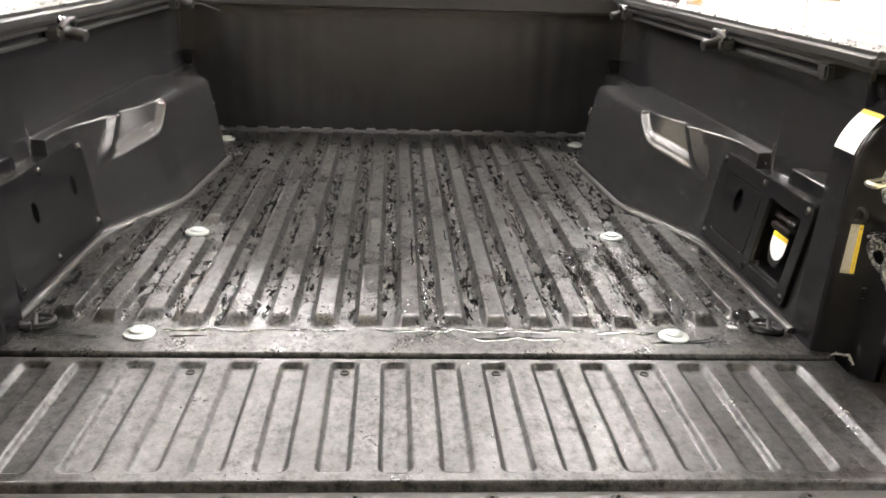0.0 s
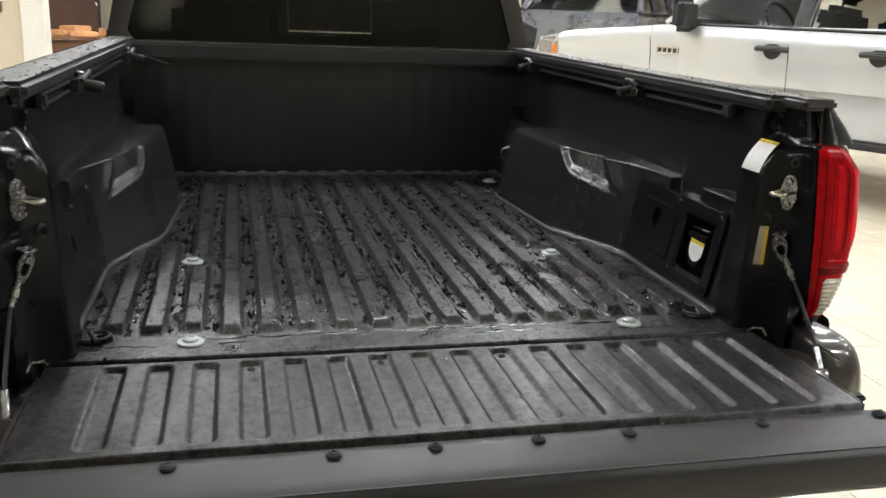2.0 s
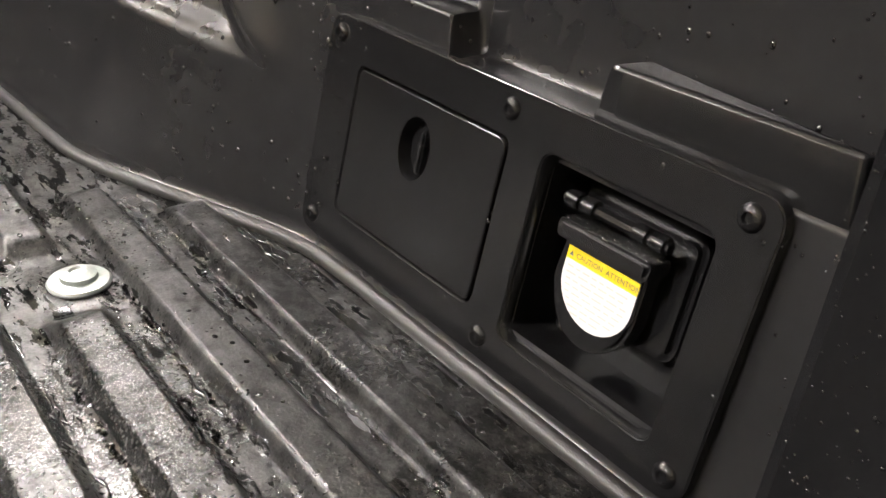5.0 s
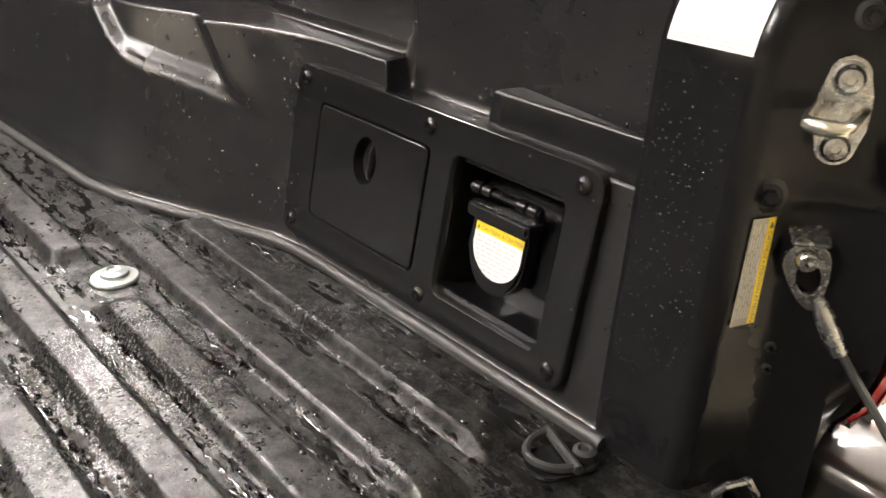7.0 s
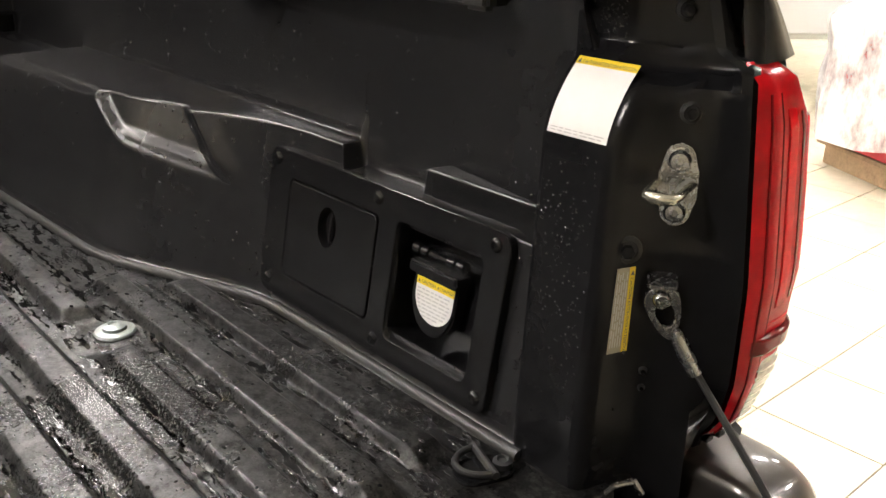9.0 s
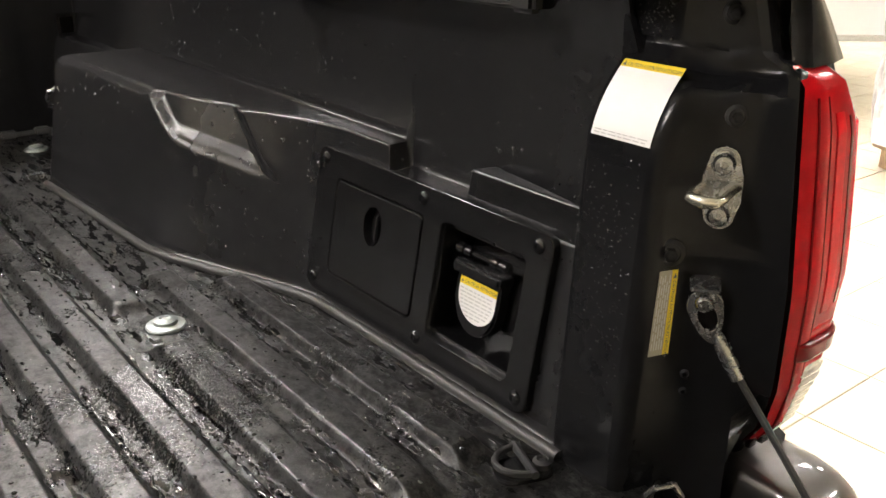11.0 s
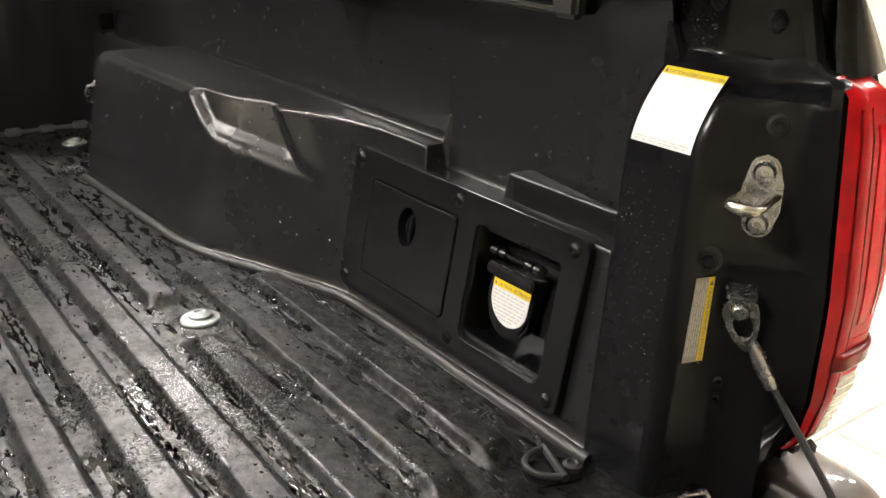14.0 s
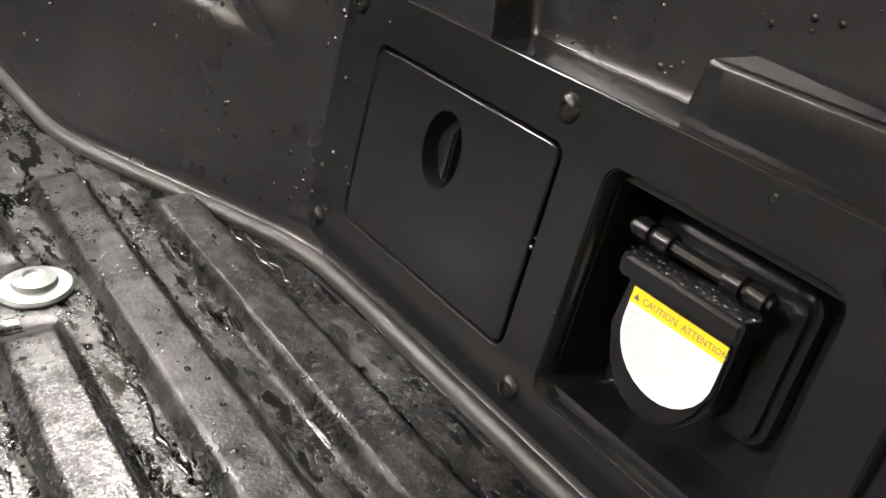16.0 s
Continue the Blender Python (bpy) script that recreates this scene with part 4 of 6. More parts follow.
part("rear_bumper", sheet([bumper_row(x, y) for x, y in path]), PAINT, truck, "painted rear bumper with rounded corners", smooth=60)

for s in (-1, 1):
    # rounded end piece that rises to the lamp
    rows = []
    for i in range(13):
        v = math.pi / 2 * i / 12
        row = []
        for k in range(25):
            w = -math.pi + 2 * math.pi * k / 24
            cx, cy = math.cos(w), math.sin(w)
            ex = lambda q: math.copysign(abs(q) ** 0.6, q)
            row.append((s * (0.79 + (0.118 if cx > 0 else 0.028) * ex(cx) * math.cos(v) ** 0.42), -0.02 + 0.125 * ex(cy) * math.cos(v) ** 0.42, 0.50 + 0.235 * math.sin(v) ** 0.5))
        rows.append(row)
    end = part("bumper_end", sheet(rows), PAINT, truck, "rounded painted end of the rear bumper", smooth=70)
    part("end_seam", tube([(s * (0.79 + 0.118 * math.cos(w) * 0.62), -0.02 + 0.128 * math.sin(w) * 0.62 - 0.03, 0.738 - 0.05 * k / 8) for k, w in ((k, -2.0 + 0.14 * k) for k in range(9))], 0.003, 6), TRIM, end)

# --- cab: back panel round the window, roof, sides, bonnet ---
CABY = 1.955


def cab_place(a, b, w):
    return Vector((a, CABY + 0.16 * max(0, b - 1.19) + w, b))


outer = [(-0.89, 0.60), (0.89, 0.60), (0.86, 1.14), (0.805, 1.21), (0.775, 1.36), (0.712, 1.58), (0.645, 1.69), (0.40, 1.735), (-0.40, 1.735), (-0.645, 1.69), (-0.712, 1.58), (-0.775, 1.36), (-0.805, 1.21), (-0.86, 1.14)]
opening = [(-0.735, 1.185), (0.735, 1.185), (0.755, 1.22), (0.665, 1.55), (0.62, 1.60), (-0.62, 1.60), (-0.665, 1.55), (-0.755, 1.22)]
cab = part("cab", framed(outer, [opening], 0.05, cab_place, 0.006), PAINT, truck, "painted cab back round a dark tinted window")
inset = [(a * 0.995, 1.185 + (b - 1.185) * 0.995 + 0.001) for a, b in opening]
window = part("rear_window", prism(inset, 0.005, lambda a, b, w: cab_place(a, b, w + 0.012)), GLASS, truck, "dark tinted rear window with a sliding centre pane")
part("window_seal", framed([(a * 1.012, 1.178 + (b - 1.185) * 1.015) for a, b in opening], [[(a * 0.972, 1.196 + (b - 1.185) * 0.96) for a, b in opening]], 0.012, lambda a, b, w: cab_place(a, b, w - 0.004), 0.003), RUBBER, window, "black rubber seal")
part("slider_frame", framed(rounded(-0.155, 1.238, 0.172, 1.575, 0.012, 3), [rounded(-0.146, 1.247, 0.163, 1.566, 0.010, 3)], 0.006, lambda a, b, w: cab_place(a, b, w + 0.004), 0.0015), PLASTIC, window, "thin frame of the sliding pane")
part("slider_sill", prism([(-0.15, 1.240), (0.166, 1.240), (0.166, 1.245), (-0.15, 1.245)], 0.004, lambda a, b, w: cab_place(a, b, w)), STEEL, window, "bright sill of the sliding pane")
for x in (-0.39, 0.39):
    seat = part("front_seat", box((x - 0.24, 2.75, 0.80), (x + 0.24, 2.92, 1.36), 0.06, 3), SEAT, truck, "dark cloth seat inside the cab")
    part("headrest", box((x - 0.13, 2.76, 1.38), (x + 0.13, 2.86, 1.56), 0.04, 3), SEAT, seat)
    back = part("rear_seat", box((x - 0.28, 2.12, 0.80), (x + 0.28, 2.28, 1.22), 0.05, 3), SEAT, truck, "dark cloth rear seat inside the cab")
    part("headrest", box((x - 0.12, 2.14, 1.23), (x + 0.12, 2.22, 1.37), 0.035, 3), SEAT, back)
part("roof", sheet([[(x, y, 1.735 - 0.05 * (abs(x) / 0.645) ** 3 - (0.32 * max(0, (y - 3.05) / 0.75) ** 1.0)) for x in np.linspace(-0.645, 0.645, 15)] for y in np.linspace(CABY + 0.09, 3.75, 14)]), PAINT, truck, "painted cab roof")
for s in (-1, 1):
    part("cab_side", sheet([[(s * x, y, z) for x, z in ((0.88, 0.45), (0.90, 0.75), (0.895, 1.05), (0.86, 1.14), (0.812, 1.165))] for y in (CABY + 0.002, 2.6, 3.4, 4.2, 5.0)]), PAINT, truck, "painted cab side and front wing")
    door_glass = part("side_window", sheet([[(s * 0.81, y, 1.165), (s * (0.645), min(y + 0.0, 3.1) if y > 3.1 else y, 1.69)] for y in (CABY + 0.12, 2.5, 3.1, 3.75)]), GLASS, truck, "tinted side window")
    part("pillar", tube([(s * 0.785, CABY + 0.06, 1.16), (s * 0.70, CABY + 0.11, 1.55), (s * 0.63, CABY + 0.13, 1.69)], 0.03, 8), PAINT, door_glass)
    mirror = part("door_mirror", box((min(s * 0.85, s * 1.02), 3.32, 1.15), (max(s * 0.85, s * 1.02), 3.43, 1.36), 0.035, 3), TRIM, truck, "black door mirror")
    part("mirror_glass", box((min(s * 0.87, s * 1.00), 3.314, 1.175), (max(s * 0.87, s * 1.00), 3.321, 1.335), 0.002), CHROME, mirror)
    part("mirror_arm", box((min(s * 0.80, s * 0.87), 3.36, 1.17), (max(s * 0.80, s * 0.87), 3.41, 1.21), 0.01), TRIM, mirror)
part("bonnet", sheet([[(x, y, 1.14 + 0.03 * math.cos(x * 1.6) - 0.02 * (y - 3.7)) for x in np.linspace(-0.885, 0.885, 11)] for y in (3.70, 4.2, 4.9, 5.05)]), PAINT, truck, "painted bonnet")
part("windscreen", sheet([[(x * 0.86, 3.72, 1.16), (x * 0.74, 3.14, 1.70)] for x in np.linspace(-1, 1, 7)]), GLASS, truck, "tinted windscreen")
part("front_end", box((-0.88, 4.98, 0.45), (0.88, 5.10, 1.12), 0.04, 3), PAINT, truck)


def wheel_parts(parent, x, y, r, w, rim_mat=ALLOY):
    """A wheel with tyre and spoked rim, axle along x; the outer side is the side of x."""
    s = 1 if x > 0 else -1
    m = pose(x, y, r, 0, 90 * s, 0)
    wheel = part("wheel", lathe([(r * 0.66, -w / 2), (r * 0.93, -w / 2), (r, -w * 0.36), (r, w * 0.36), (r * 0.93, w / 2), (r * 0.66, w / 2), (r * 0.63, w * 0.3), (r * 0.63, -w * 0.3)], 36), TYRE, parent, "black tyre on an alloy rim", m)
    rim = part("rim", lathe([(r * 0.64, -w * 0.2), (r * 0.655, w * 0.40), (r * 0.60, w * 0.40), (r * 0.56, w * 0.18), (r * 0.1, w * 0.16)], 30), rim_mat, wheel)
    for k in range(6):
        part("spoke", box((r * 0.10, -r * 0.055, w * 0.16), (r * 0.60, r * 0.055, w * 0.34), 0.008, 2), rim_mat, wheel, at=pose(0, 0, 0, 0, 0, 60 * k))
    part("hub_cap", lathe([(r * 0.16, w * 0.16), (r * 0.16, w * 0.36), (r * 0.11, w * 0.39)], 16), rim_mat, wheel)
    return wheel


for s in (-1, 1):
    wheel_parts(truck, s * 0.78, 1.05, 0.38, 0.25)
    wheel_parts(truck, s * 0.78, 4.30, 0.38, 0.25)


# --- storage panel and power outlet on the side wall ---
def on_wall(s, lift=0.0):
    """Places (along y, up z, out w) on the slanted low side wall of side s."""
    def place(a, b, w):
        w += lift
        return Vector((s * (wall_x(b) - w * 0.983), a, b + w * 0.182))
    return place


def wall_pose(s, y, z, lift):
    """Pose whose z axis points out of the low side wall."""
    p = on_wall(s)(y, z, lift)
    n = Vector((-s * 0.983, 0, 0.182))
    return Matrix.Translation(p) @ n.to_track_quat("Z", "Y").to_matrix().to_4x4()


def lettering(text, size, place):
    """Flat letters in the built-in font; place turns (along, up) into a point."""
    cu = bpy.data.curves.new("letters", "FONT")
    cu.body, cu.size, cu.resolution_u = text, size, 2
    ob = bpy.data.objects.new("letters", cu)
    me = bpy.data.meshes.new_from_object(ob)
    bm = bmesh.new()
    bm.from_mesh(me)
    for v in bm.verts:
        v.co = place(v.co.x, v.co.y)
    bpy.data.objects.remove(ob)
    bpy.data.meshes.remove(me)
    return bm


def panel(s):
    put = on_wall(s, 0.001)
    left = s < 0
    if left:
        holes = [ellipse(0.50, 0.858, 0.012, 0.020, 18), ellipse(0.30, 0.858, 0.012, 0.020, 18)]
    else:
        holes = [rounded(0.359, 0.773, 0.546, 0.900, 0.008, 3), rounded(0.186, 0.766, 0.326, 0.903, 0.010, 4)]
    plate = part("storage_panel", framed(rounded(0.152, 0.741, 0.596, 0.934, 0.016, 4), holes, 0.010, put, 0.0042), PLASTIC, truck,
                 "black storage panel" if left else "black storage panel with a lift-out door and a covered power outlet")
    head = finish(lathe([(0.0085, 0), (0.0085, 0.0025), (0.006, 0.0055), (0.0035, 0.006), (0.003, 0.004)], 16), "panel_screw", PLASTIC)
    for y, z in ((0.579, 0.919), (0.364, 0.919), (0.172, 0.919), (0.578, 0.757), (0.343, 0.757), (0.168, 0.757)):
        part("panel_screw", head, PLASTIC, plate, at=wall_pose(s, y, z, 0.009))
    if left:
        for y in (0.50, 0.30):
            part("recess_cup", framed(ellipse(y, 0.858, 0.014, 0.022, 18), [ellipse(y, 0.858, 0.0115, 0.0195, 18)], 0.004, on_wall(s, 0.008), 0.001), PLASTIC, plate)
        return
    # lift-out door with its finger recess
    door = part("storage_door", framed(rounded(0.3612, 0.7752, 0.5438, 0.8978, 0.007, 3), [ellipse(0.456, 0.859, 0.0185, 0.0245, 24)], 0.0105, put, 0.0034), PLASTIC, plate, "flat lift-out door")
    rows = []
    for f, w in ((1.0, 0.0105), (0.96, 0.002), (0.85, -0.008), (0.55, -0.013), (0.05, -0.014)):
        rows.append([put(a, b, w) for a, b in ellipse(0.456, 0.859, 0.0185 * f, 0.0245 * f, 24)])
    part("finger_recess", sheet(rows, close=True), PLASTIC, door)
    part("latch_blade", prism(rounded(0.4515, 0.8385, 0.4575, 0.873, 0.0025, 3), 0.017, on_wall(s, -0.010), 0.0018), PLASTIC, door)
    # outlet recess: a box let into the wall
    ring = rounded(0.186, 0.766, 0.326, 0.903, 0.010, 4)
    inner = rounded(0.1885, 0.7685, 0.3235, 0.9005, 0.010, 4)
    deep = [[put(a, b, 0.008) for a, b in ring], [put(a, b, 0.003) for a, b in inner], [put(a, b, -0.045) for a, b in inner]]
    bm = sheet(deep, close=True)
    bm.faces.new([bm.verts.new(put(a, b, -0.045)) for a, b in inner])
    part("outlet_recess", bm, PLASTIC, plate, "square recess round the outlet")
    outlet = part("power_outlet", prism(rounded(0.212, 0.796, 0.316, 0.884, 0.012, 4), 0.016, on_wall(s, -0.044), 0.005), PLASTIC, plate, "covered power outlet with a warning sticker")
    # hinged cover: a shield with a round lower end
    shield = [(0.3035, 0.8585), (0.3035, 0.822)] + [(0.268 + 0.0355 * math.cos(t), 0.822 - 0.0375 * math.sin(t)) for t in (math.pi * k / 14 for k in range(1, 14))] + [(0.2325, 0.822), (0.2325, 0.8585)]
    part("outlet_cover", prism(shield, 0.016, on_wall(s, -0.022), 0.003), PLASTIC, outlet, "rounded flip cover")
    part("cover_brow", prism(rounded(0.2285, 0.8515, 0.3075, 0.8645, 0.004, 3), 0.024, on_wall(s, -0.022), 0.003), PLASTIC, outlet, "brow of the cover, beaded with water")
    part("hinge_pin", tube([on_wall(s)(0.312, 0.876, -0.008), on_wall(s)(0.224, 0.876, -0.008)], 0.0042, 8), PLASTIC, outlet)
    for y in (0.304, 0.290, 0.246, 0.232):
        part("hinge_knuckle", tube([on_wall(s)(y + 0.005, 0.876, -0.008), on_wall(s)(y - 0.005, 0.876, -0.008)], 0.0066, 10), PLASTIC, outlet)
    # sticker: white shield under a yellow band, with rows of fine print
    w0 = -0.0054
    body = [(0.2965, 0.8395), (0.2965, 0.829)] + [(0.2655 + 0.031 * math.cos(t) - 0.002 * math.sin(t), 0.829 - 0.029 * math.sin(t)) for t in (math.pi * k / 14 for k in range(1, 14))] + [(0.2345, 0.829), (0.2345, 0.8395)]
    part("sticker", prism(body, 0.0006, on_wall(s, w0)), PAPER, outlet, "white warning sticker")
    part("sticker_band", prism([(0.2965, 0.8395), (0.2345, 0.8395), (0.2345, 0.8480), (0.2965, 0.8480)], 0.0006, on_wall(s, w0)), YELLOW, outlet, "yellow warning band")
    bm = bmesh.new()
    rng = random.Random(4)
    for i in range(8):
        z = 0.8360 - 0.0042 * i
        half = 0.028 if z > 0.829 else math.sqrt(max(0, 1 - ((0.829 - z) / 0.029) ** 2)) * 0.031 - 0.004
        y = 0.2655 + half
        while y > 0.2655 - half + 0.004:
            ln = rng.uniform(0.004, 0.011)
            e = max(y - ln, 0.2655 - half)
            vs = [bm.verts.new(on_wall(s, w0 + 0.0008)(a, b, 0)) for a, b in ((y, z), (e, z), (e, z - 0.0016), (y, z - 0.0016))]
            bm.faces.new(vs)
            y = e - 0.0016
    part("fine_print", bm, PALE_INK, outlet)
    bm = lettering("CAUTION  ATTENTION", 0.0052, lambda u, v: on_wall(s, w0 + 0.0008)(0.2885 - u, 0.8418 + v, 0))
    bm.faces.new([bm.verts.new(on_wall(s, w0 + 0.0008)(a, b, 0)) for a, b in ((0.2945, 0.8418), (0.2905, 0.8418), (0.2925, 0.8455))])
    part("band_print", bm, INK, outlet)


panel(1)
panel(-1)


# --- warning stickers on the right rear post ---
def post_sheet(ya, yb, za, zb, lift, n=12, na=4):
    """A patch that follows the inner face and shoulder of the right post."""
    rows = []
    for i in range(n + 1):
        z = za + (zb - za) * i / n
        x = float(pillar_x(np.array(z)))
        dx = (float(pillar_x(np.array(z + 0.002))) - float(pillar_x(np.array(z - 0.002)))) / 0.004
        nrm = Vector((-1, 0, dx)).normalized()
        rows.append([Vector((x, ya + (yb - ya) * k / na, z)) + nrm * lift for k in range(na + 1)])
    return sheet(rows)


big = part("warning_sticker", post_sheet(0.1075, 0.041, 1.051, 1.1067, 0.0012), PAPER, truck, "large white warning sticker over the post's shoulder")
part("sticker_band", post_sheet(0.1075, 0.041, 1.1067, 1.1125, 0.0012, 3), YELLOW, big, "yellow warning band")


def on_post(y, z, lift):
    return Vector((float(pillar_x(np.array(z))) - lift, y, z + 0.3 * lift))


bm = lettering("CAUTION ATTENTION ATENCION", 0.0037, lambda u, v: on_post(0.1000 - u, 1.1081 + v, 0.0022))
bm.faces.new([bm.verts.new(on_post(y, z, 0.0022)) for y, z in ((0.1055, 1.1080), (0.1013, 1.1080), (0.1034, 1.1116))])
part("band_print", bm, INK, big)
bm = bmesh.new()
rng = random.Random(7)
for i in range(2):
    y = 0.104
    while y > 0.048:
        ln = rng.uniform(0.004, 0.012)
        z = 1.0535 + 0.0026 * i
        x = float(pillar_x(np.array(z))) - 0.0017
        bm.faces.new([bm.verts.new(p) for p in ((x, y, z), (x, y - ln, z), (x, y - ln, z + 0.0010), (x, y, z + 0.0010))])
        y -= ln + 0.002
part("fine_print", bm, PALE_INK, big)
# tall narrow one on the chamfer of the post
def chamfer(a, b, w):
    """a across the chamfer (0 to 1 towards the jamb), b height."""
    px = float(pillar_x(np.array(b)))
    p0, p1 = Vector((px + 0.013, 0.0245, b)), Vector((max(px + 0.022, 0.722), 0.014, b))
    p0, p1 = p0.lerp(p1, -0.06), p0.lerp(p1, 0.62)
    n = Vector((-(p0.y - p1.y), -(p1.x - p0.x), 0)).normalized()
    return p0.lerp(p1, a) + n * (w + 0.0016)


tall = part("narrow_sticker", prism([(0.12, 0.862), (0.72, 0.862), (0.72, 0.944), (0.12, 0.944)], 0.0006, chamfer), TAN, truck, "narrow faded caution sticker on the post")
part("sticker_band", prism([(0.72, 0.862), (1.0, 0.862), (1.0, 0.944), (0.72, 0.944)], 0.0006, chamfer), YELLOW, tall, "yellow caution band")
bm = bmesh.new()
for i in range(5):
    a = 0.17 + 0.108 * i
    z = 0.868
    while z < 0.934:
        ln = rng.uniform(0.006, 0.016)
        e = min(z + ln, 0.940)
        bm.faces.new([bm.verts.new(chamfer(u, v, 0.0010)) for u, v in ((a, z), (a + 0.05, z), (a + 0.05, e), (a, e))])
        z = e + 0.002
part("fine_print", bm, PALE_INK, tall)
bm = lettering("CAUTION ATTENTION ATTENTION", 0.0046, lambda u, v: chamfer(0.79 + v * 40, 0.9345 - u, 0.0010))
bm.faces.new([bm.verts.new(chamfer(u, v, 0.0010)) for u, v in ((0.78, 0.9365), (0.96, 0.9365), (0.87, 0.9415))])
part("band_print", bm, INK, tall)


# ================= other vehicles =================
def vehicle(name, label, category, paint, at, W, belt, arches, zlow, cabin, wheel_r=0.40, handles=(), fuel=None, seams=(), mirrors=None, lamp=None, badge=None, crease=0.0):
    """A parked vehicle. belt: outline (s, z) of the lower body from front to back, without the underside; cabin: (s, z) of the
    glasshouse, from the foot of the windscreen to the foot of the back window. s runs backwards from the front axle."""
    car = thing(name, label, category, at)
    r = wheel_r + 0.07
    under = []
    for c in sorted(arches, reverse=True):
        under += [(c + r * math.cos(t), wheel_r - 0.06 + r * math.sin(t)) for t in (math.pi * k / 12 for k in range(13)) if wheel_r - 0.06 + r * math.sin(t) > zlow]
    outline = list(belt) + under
    bm = bmesh.new()
    half = W / 2

    def flank(z):
        u = (z - zlow) / (belt_top - zlow)
        return half - 0.05 * max(0, u - 0.55) ** 2 * 4.9 - 0.045 * max(0, 0.35 - u) ** 2 * 8

    belt_top = max(z for _, z in belt)
    def corner(s):
        """How far the plan draws in towards the front bumper."""
        return 0.26 * max(0.0, (-0.55 - s) / 0.6) ** 2

    ring_l = [bm.verts.new((-flank(z) + corner(s), -s, z)) for s, z in outline]
    ring_r = [bm.verts.new((flank(z) - corner(s), -s, z)) for s, z in outline]
    a = bm.faces.new(ring_l)
    b = bm.faces.new(ring_r[::-1])
    for i in range(len(outline)):
        j = (i + 1) % len(outline)
        bm.faces.new((ring_l[i], ring_r[i], ring_r[j], ring_l[j]))
    bmesh.ops.bevel(bm, geom=list(set(a.edges) | set(b.edges)), offset=0.045, segments=3, affect="EDGES", clamp_overlap=True)
    bmesh.ops.triangulate(bm, faces=[f for f in bm.faces if len(f.verts) > 4])
    body = part("body", bm, paint, car, smooth=35)

    def skin_x(z):
        """How far the pressed flank stands out, with its shoulder line."""
        return flank(z) if not crease else half + crease * float(np.interp(z, (0.84, 0.93, 1.02, 1.08, 1.16, 1.20, 1.235, 1.262, 1.28), (0.15, 0.42, 0.50, 0.62, 0.98, 1.0, 0.86, 0.45, -0.4)))

    if crease:
        for sx in (-1, 1):
            rows = []
            for st in np.linspace(belt[1][0] + 0.60, belt[-3][0] - 0.02, 44):
                hi = float(np.interp(st, [p[0] for p in belt[1:9]], [p[1] for p in belt[1:9]])) - 0.006
                rows.append([(sx * skin_x(z + (1.28 - hi) * (z - 0.85) / (hi - 0.85)), -st, z) for z in np.linspace(0.85, hi, 14)])
            part("flank_panel", sheet(rows), paint, car, "pressed flank with a shoulder line", smooth=60)
    # glasshouse: pillars, roof, panes
    zb = cabin[0][1]
    top_z = max(z for _, z in cabin)

    def shell(s, z):
        return half - 0.075 - 0.30 * (z - zb)

    roof_pts = [p for p in cabin if p[1] > top_z - 0.06]
    s0, s1 = roof_pts[0][0], roof_pts[-1][0]
    part("roof", sheet([[(x * shell(0, top_z), -s, top_z + 0.03 - 0.05 * abs(x) ** 3) for x in np.linspace(-1, 1, 9)] for s in np.linspace(s0, s1, 6)] + [[(x * shell(0, top_z), -s1, top_z - 0.03) for x in np.linspace(-1, 1, 9)]]), paint, car, smooth=60)
    for sx in (-1, 1):
        foot = [cabin[0], cabin[-1]]
        head = [roof_pts[0], roof_pts[-1]]
        for f, h in zip(foot, head):
            part("pillar", tube([(sx * shell(0, f[1]), -f[0], f[1]), (sx * shell(0, h[1]), -h[0], h[1])], 0.042, 8), paint, car)
        part("roof_rail", tube([(sx * shell(0, top_z), -s0, top_z), (sx * shell(0, top_z), -s1, top_z)], 0.035, 8), paint, car)
        mids = [m for m in seams if cabin[0][0] + 0.5 < m < cabin[-1][0] - 0.35]
        for m in mids:
            part("pillar", tube([(sx * shell(0, zb), -m, zb - 0.02), (sx * shell(0, top_z), -m - 0.04, top_z)], 0.055, 8, squash=0.6), TRIM, car, "dark door pillar")
        part("side_window", sheet([[(sx * (shell(0, zb) - 0.012), -cabin[0][0] - 0.06, zb), (sx * (shell(0, top_z) - 0.012), -s0, top_z)], [(sx * (shell(0, zb) - 0.012), -cabin[-1][0] + 0.05, zb), (sx * (shell(0, top_z) - 0.012), -s1, top_z)]]), CAR_GLASS, car, "clear side window")
        part("window_trim", tube([(sx * (shell(0, zb) + 0.02), -cabin[0][0] - 0.02, zb + 0.008), (sx * (shell(0, zb) + 0.02), -cabin[-1][0] + 0.02, zb + 0.008)], 0.014, 6), TRIM, car)
        for c in arches:
            wheel_parts(car, sx * (half - 0.14), -c, wheel_r, 0.27)
        for hs, hz in handles:
            hd = part("door_handle", tube([(sx * (skin_x(hz) + 0.004), -hs + 0.13, hz), (sx * (skin_x(hz) + 0.045), -hs + 0.09, hz + 0.004), (sx * (skin_x(hz) + 0.05), -hs, hz + 0.004), (sx * (skin_x(hz) + 0.045), -hs - 0.09, hz + 0.004), (sx * (skin_x(hz) + 0.004), -hs - 0.13, hz)], 0.022, 8), TRIM, car, "black door handle")
            part("handle_cup", lathe([(0.075, 0), (0.078, 0.004), (0.05, 0.006)], 20, pose(sx * (skin_x(hz) - 0.001), -hs, hz, 0, 90 * sx, 0)), TRIM, hd)
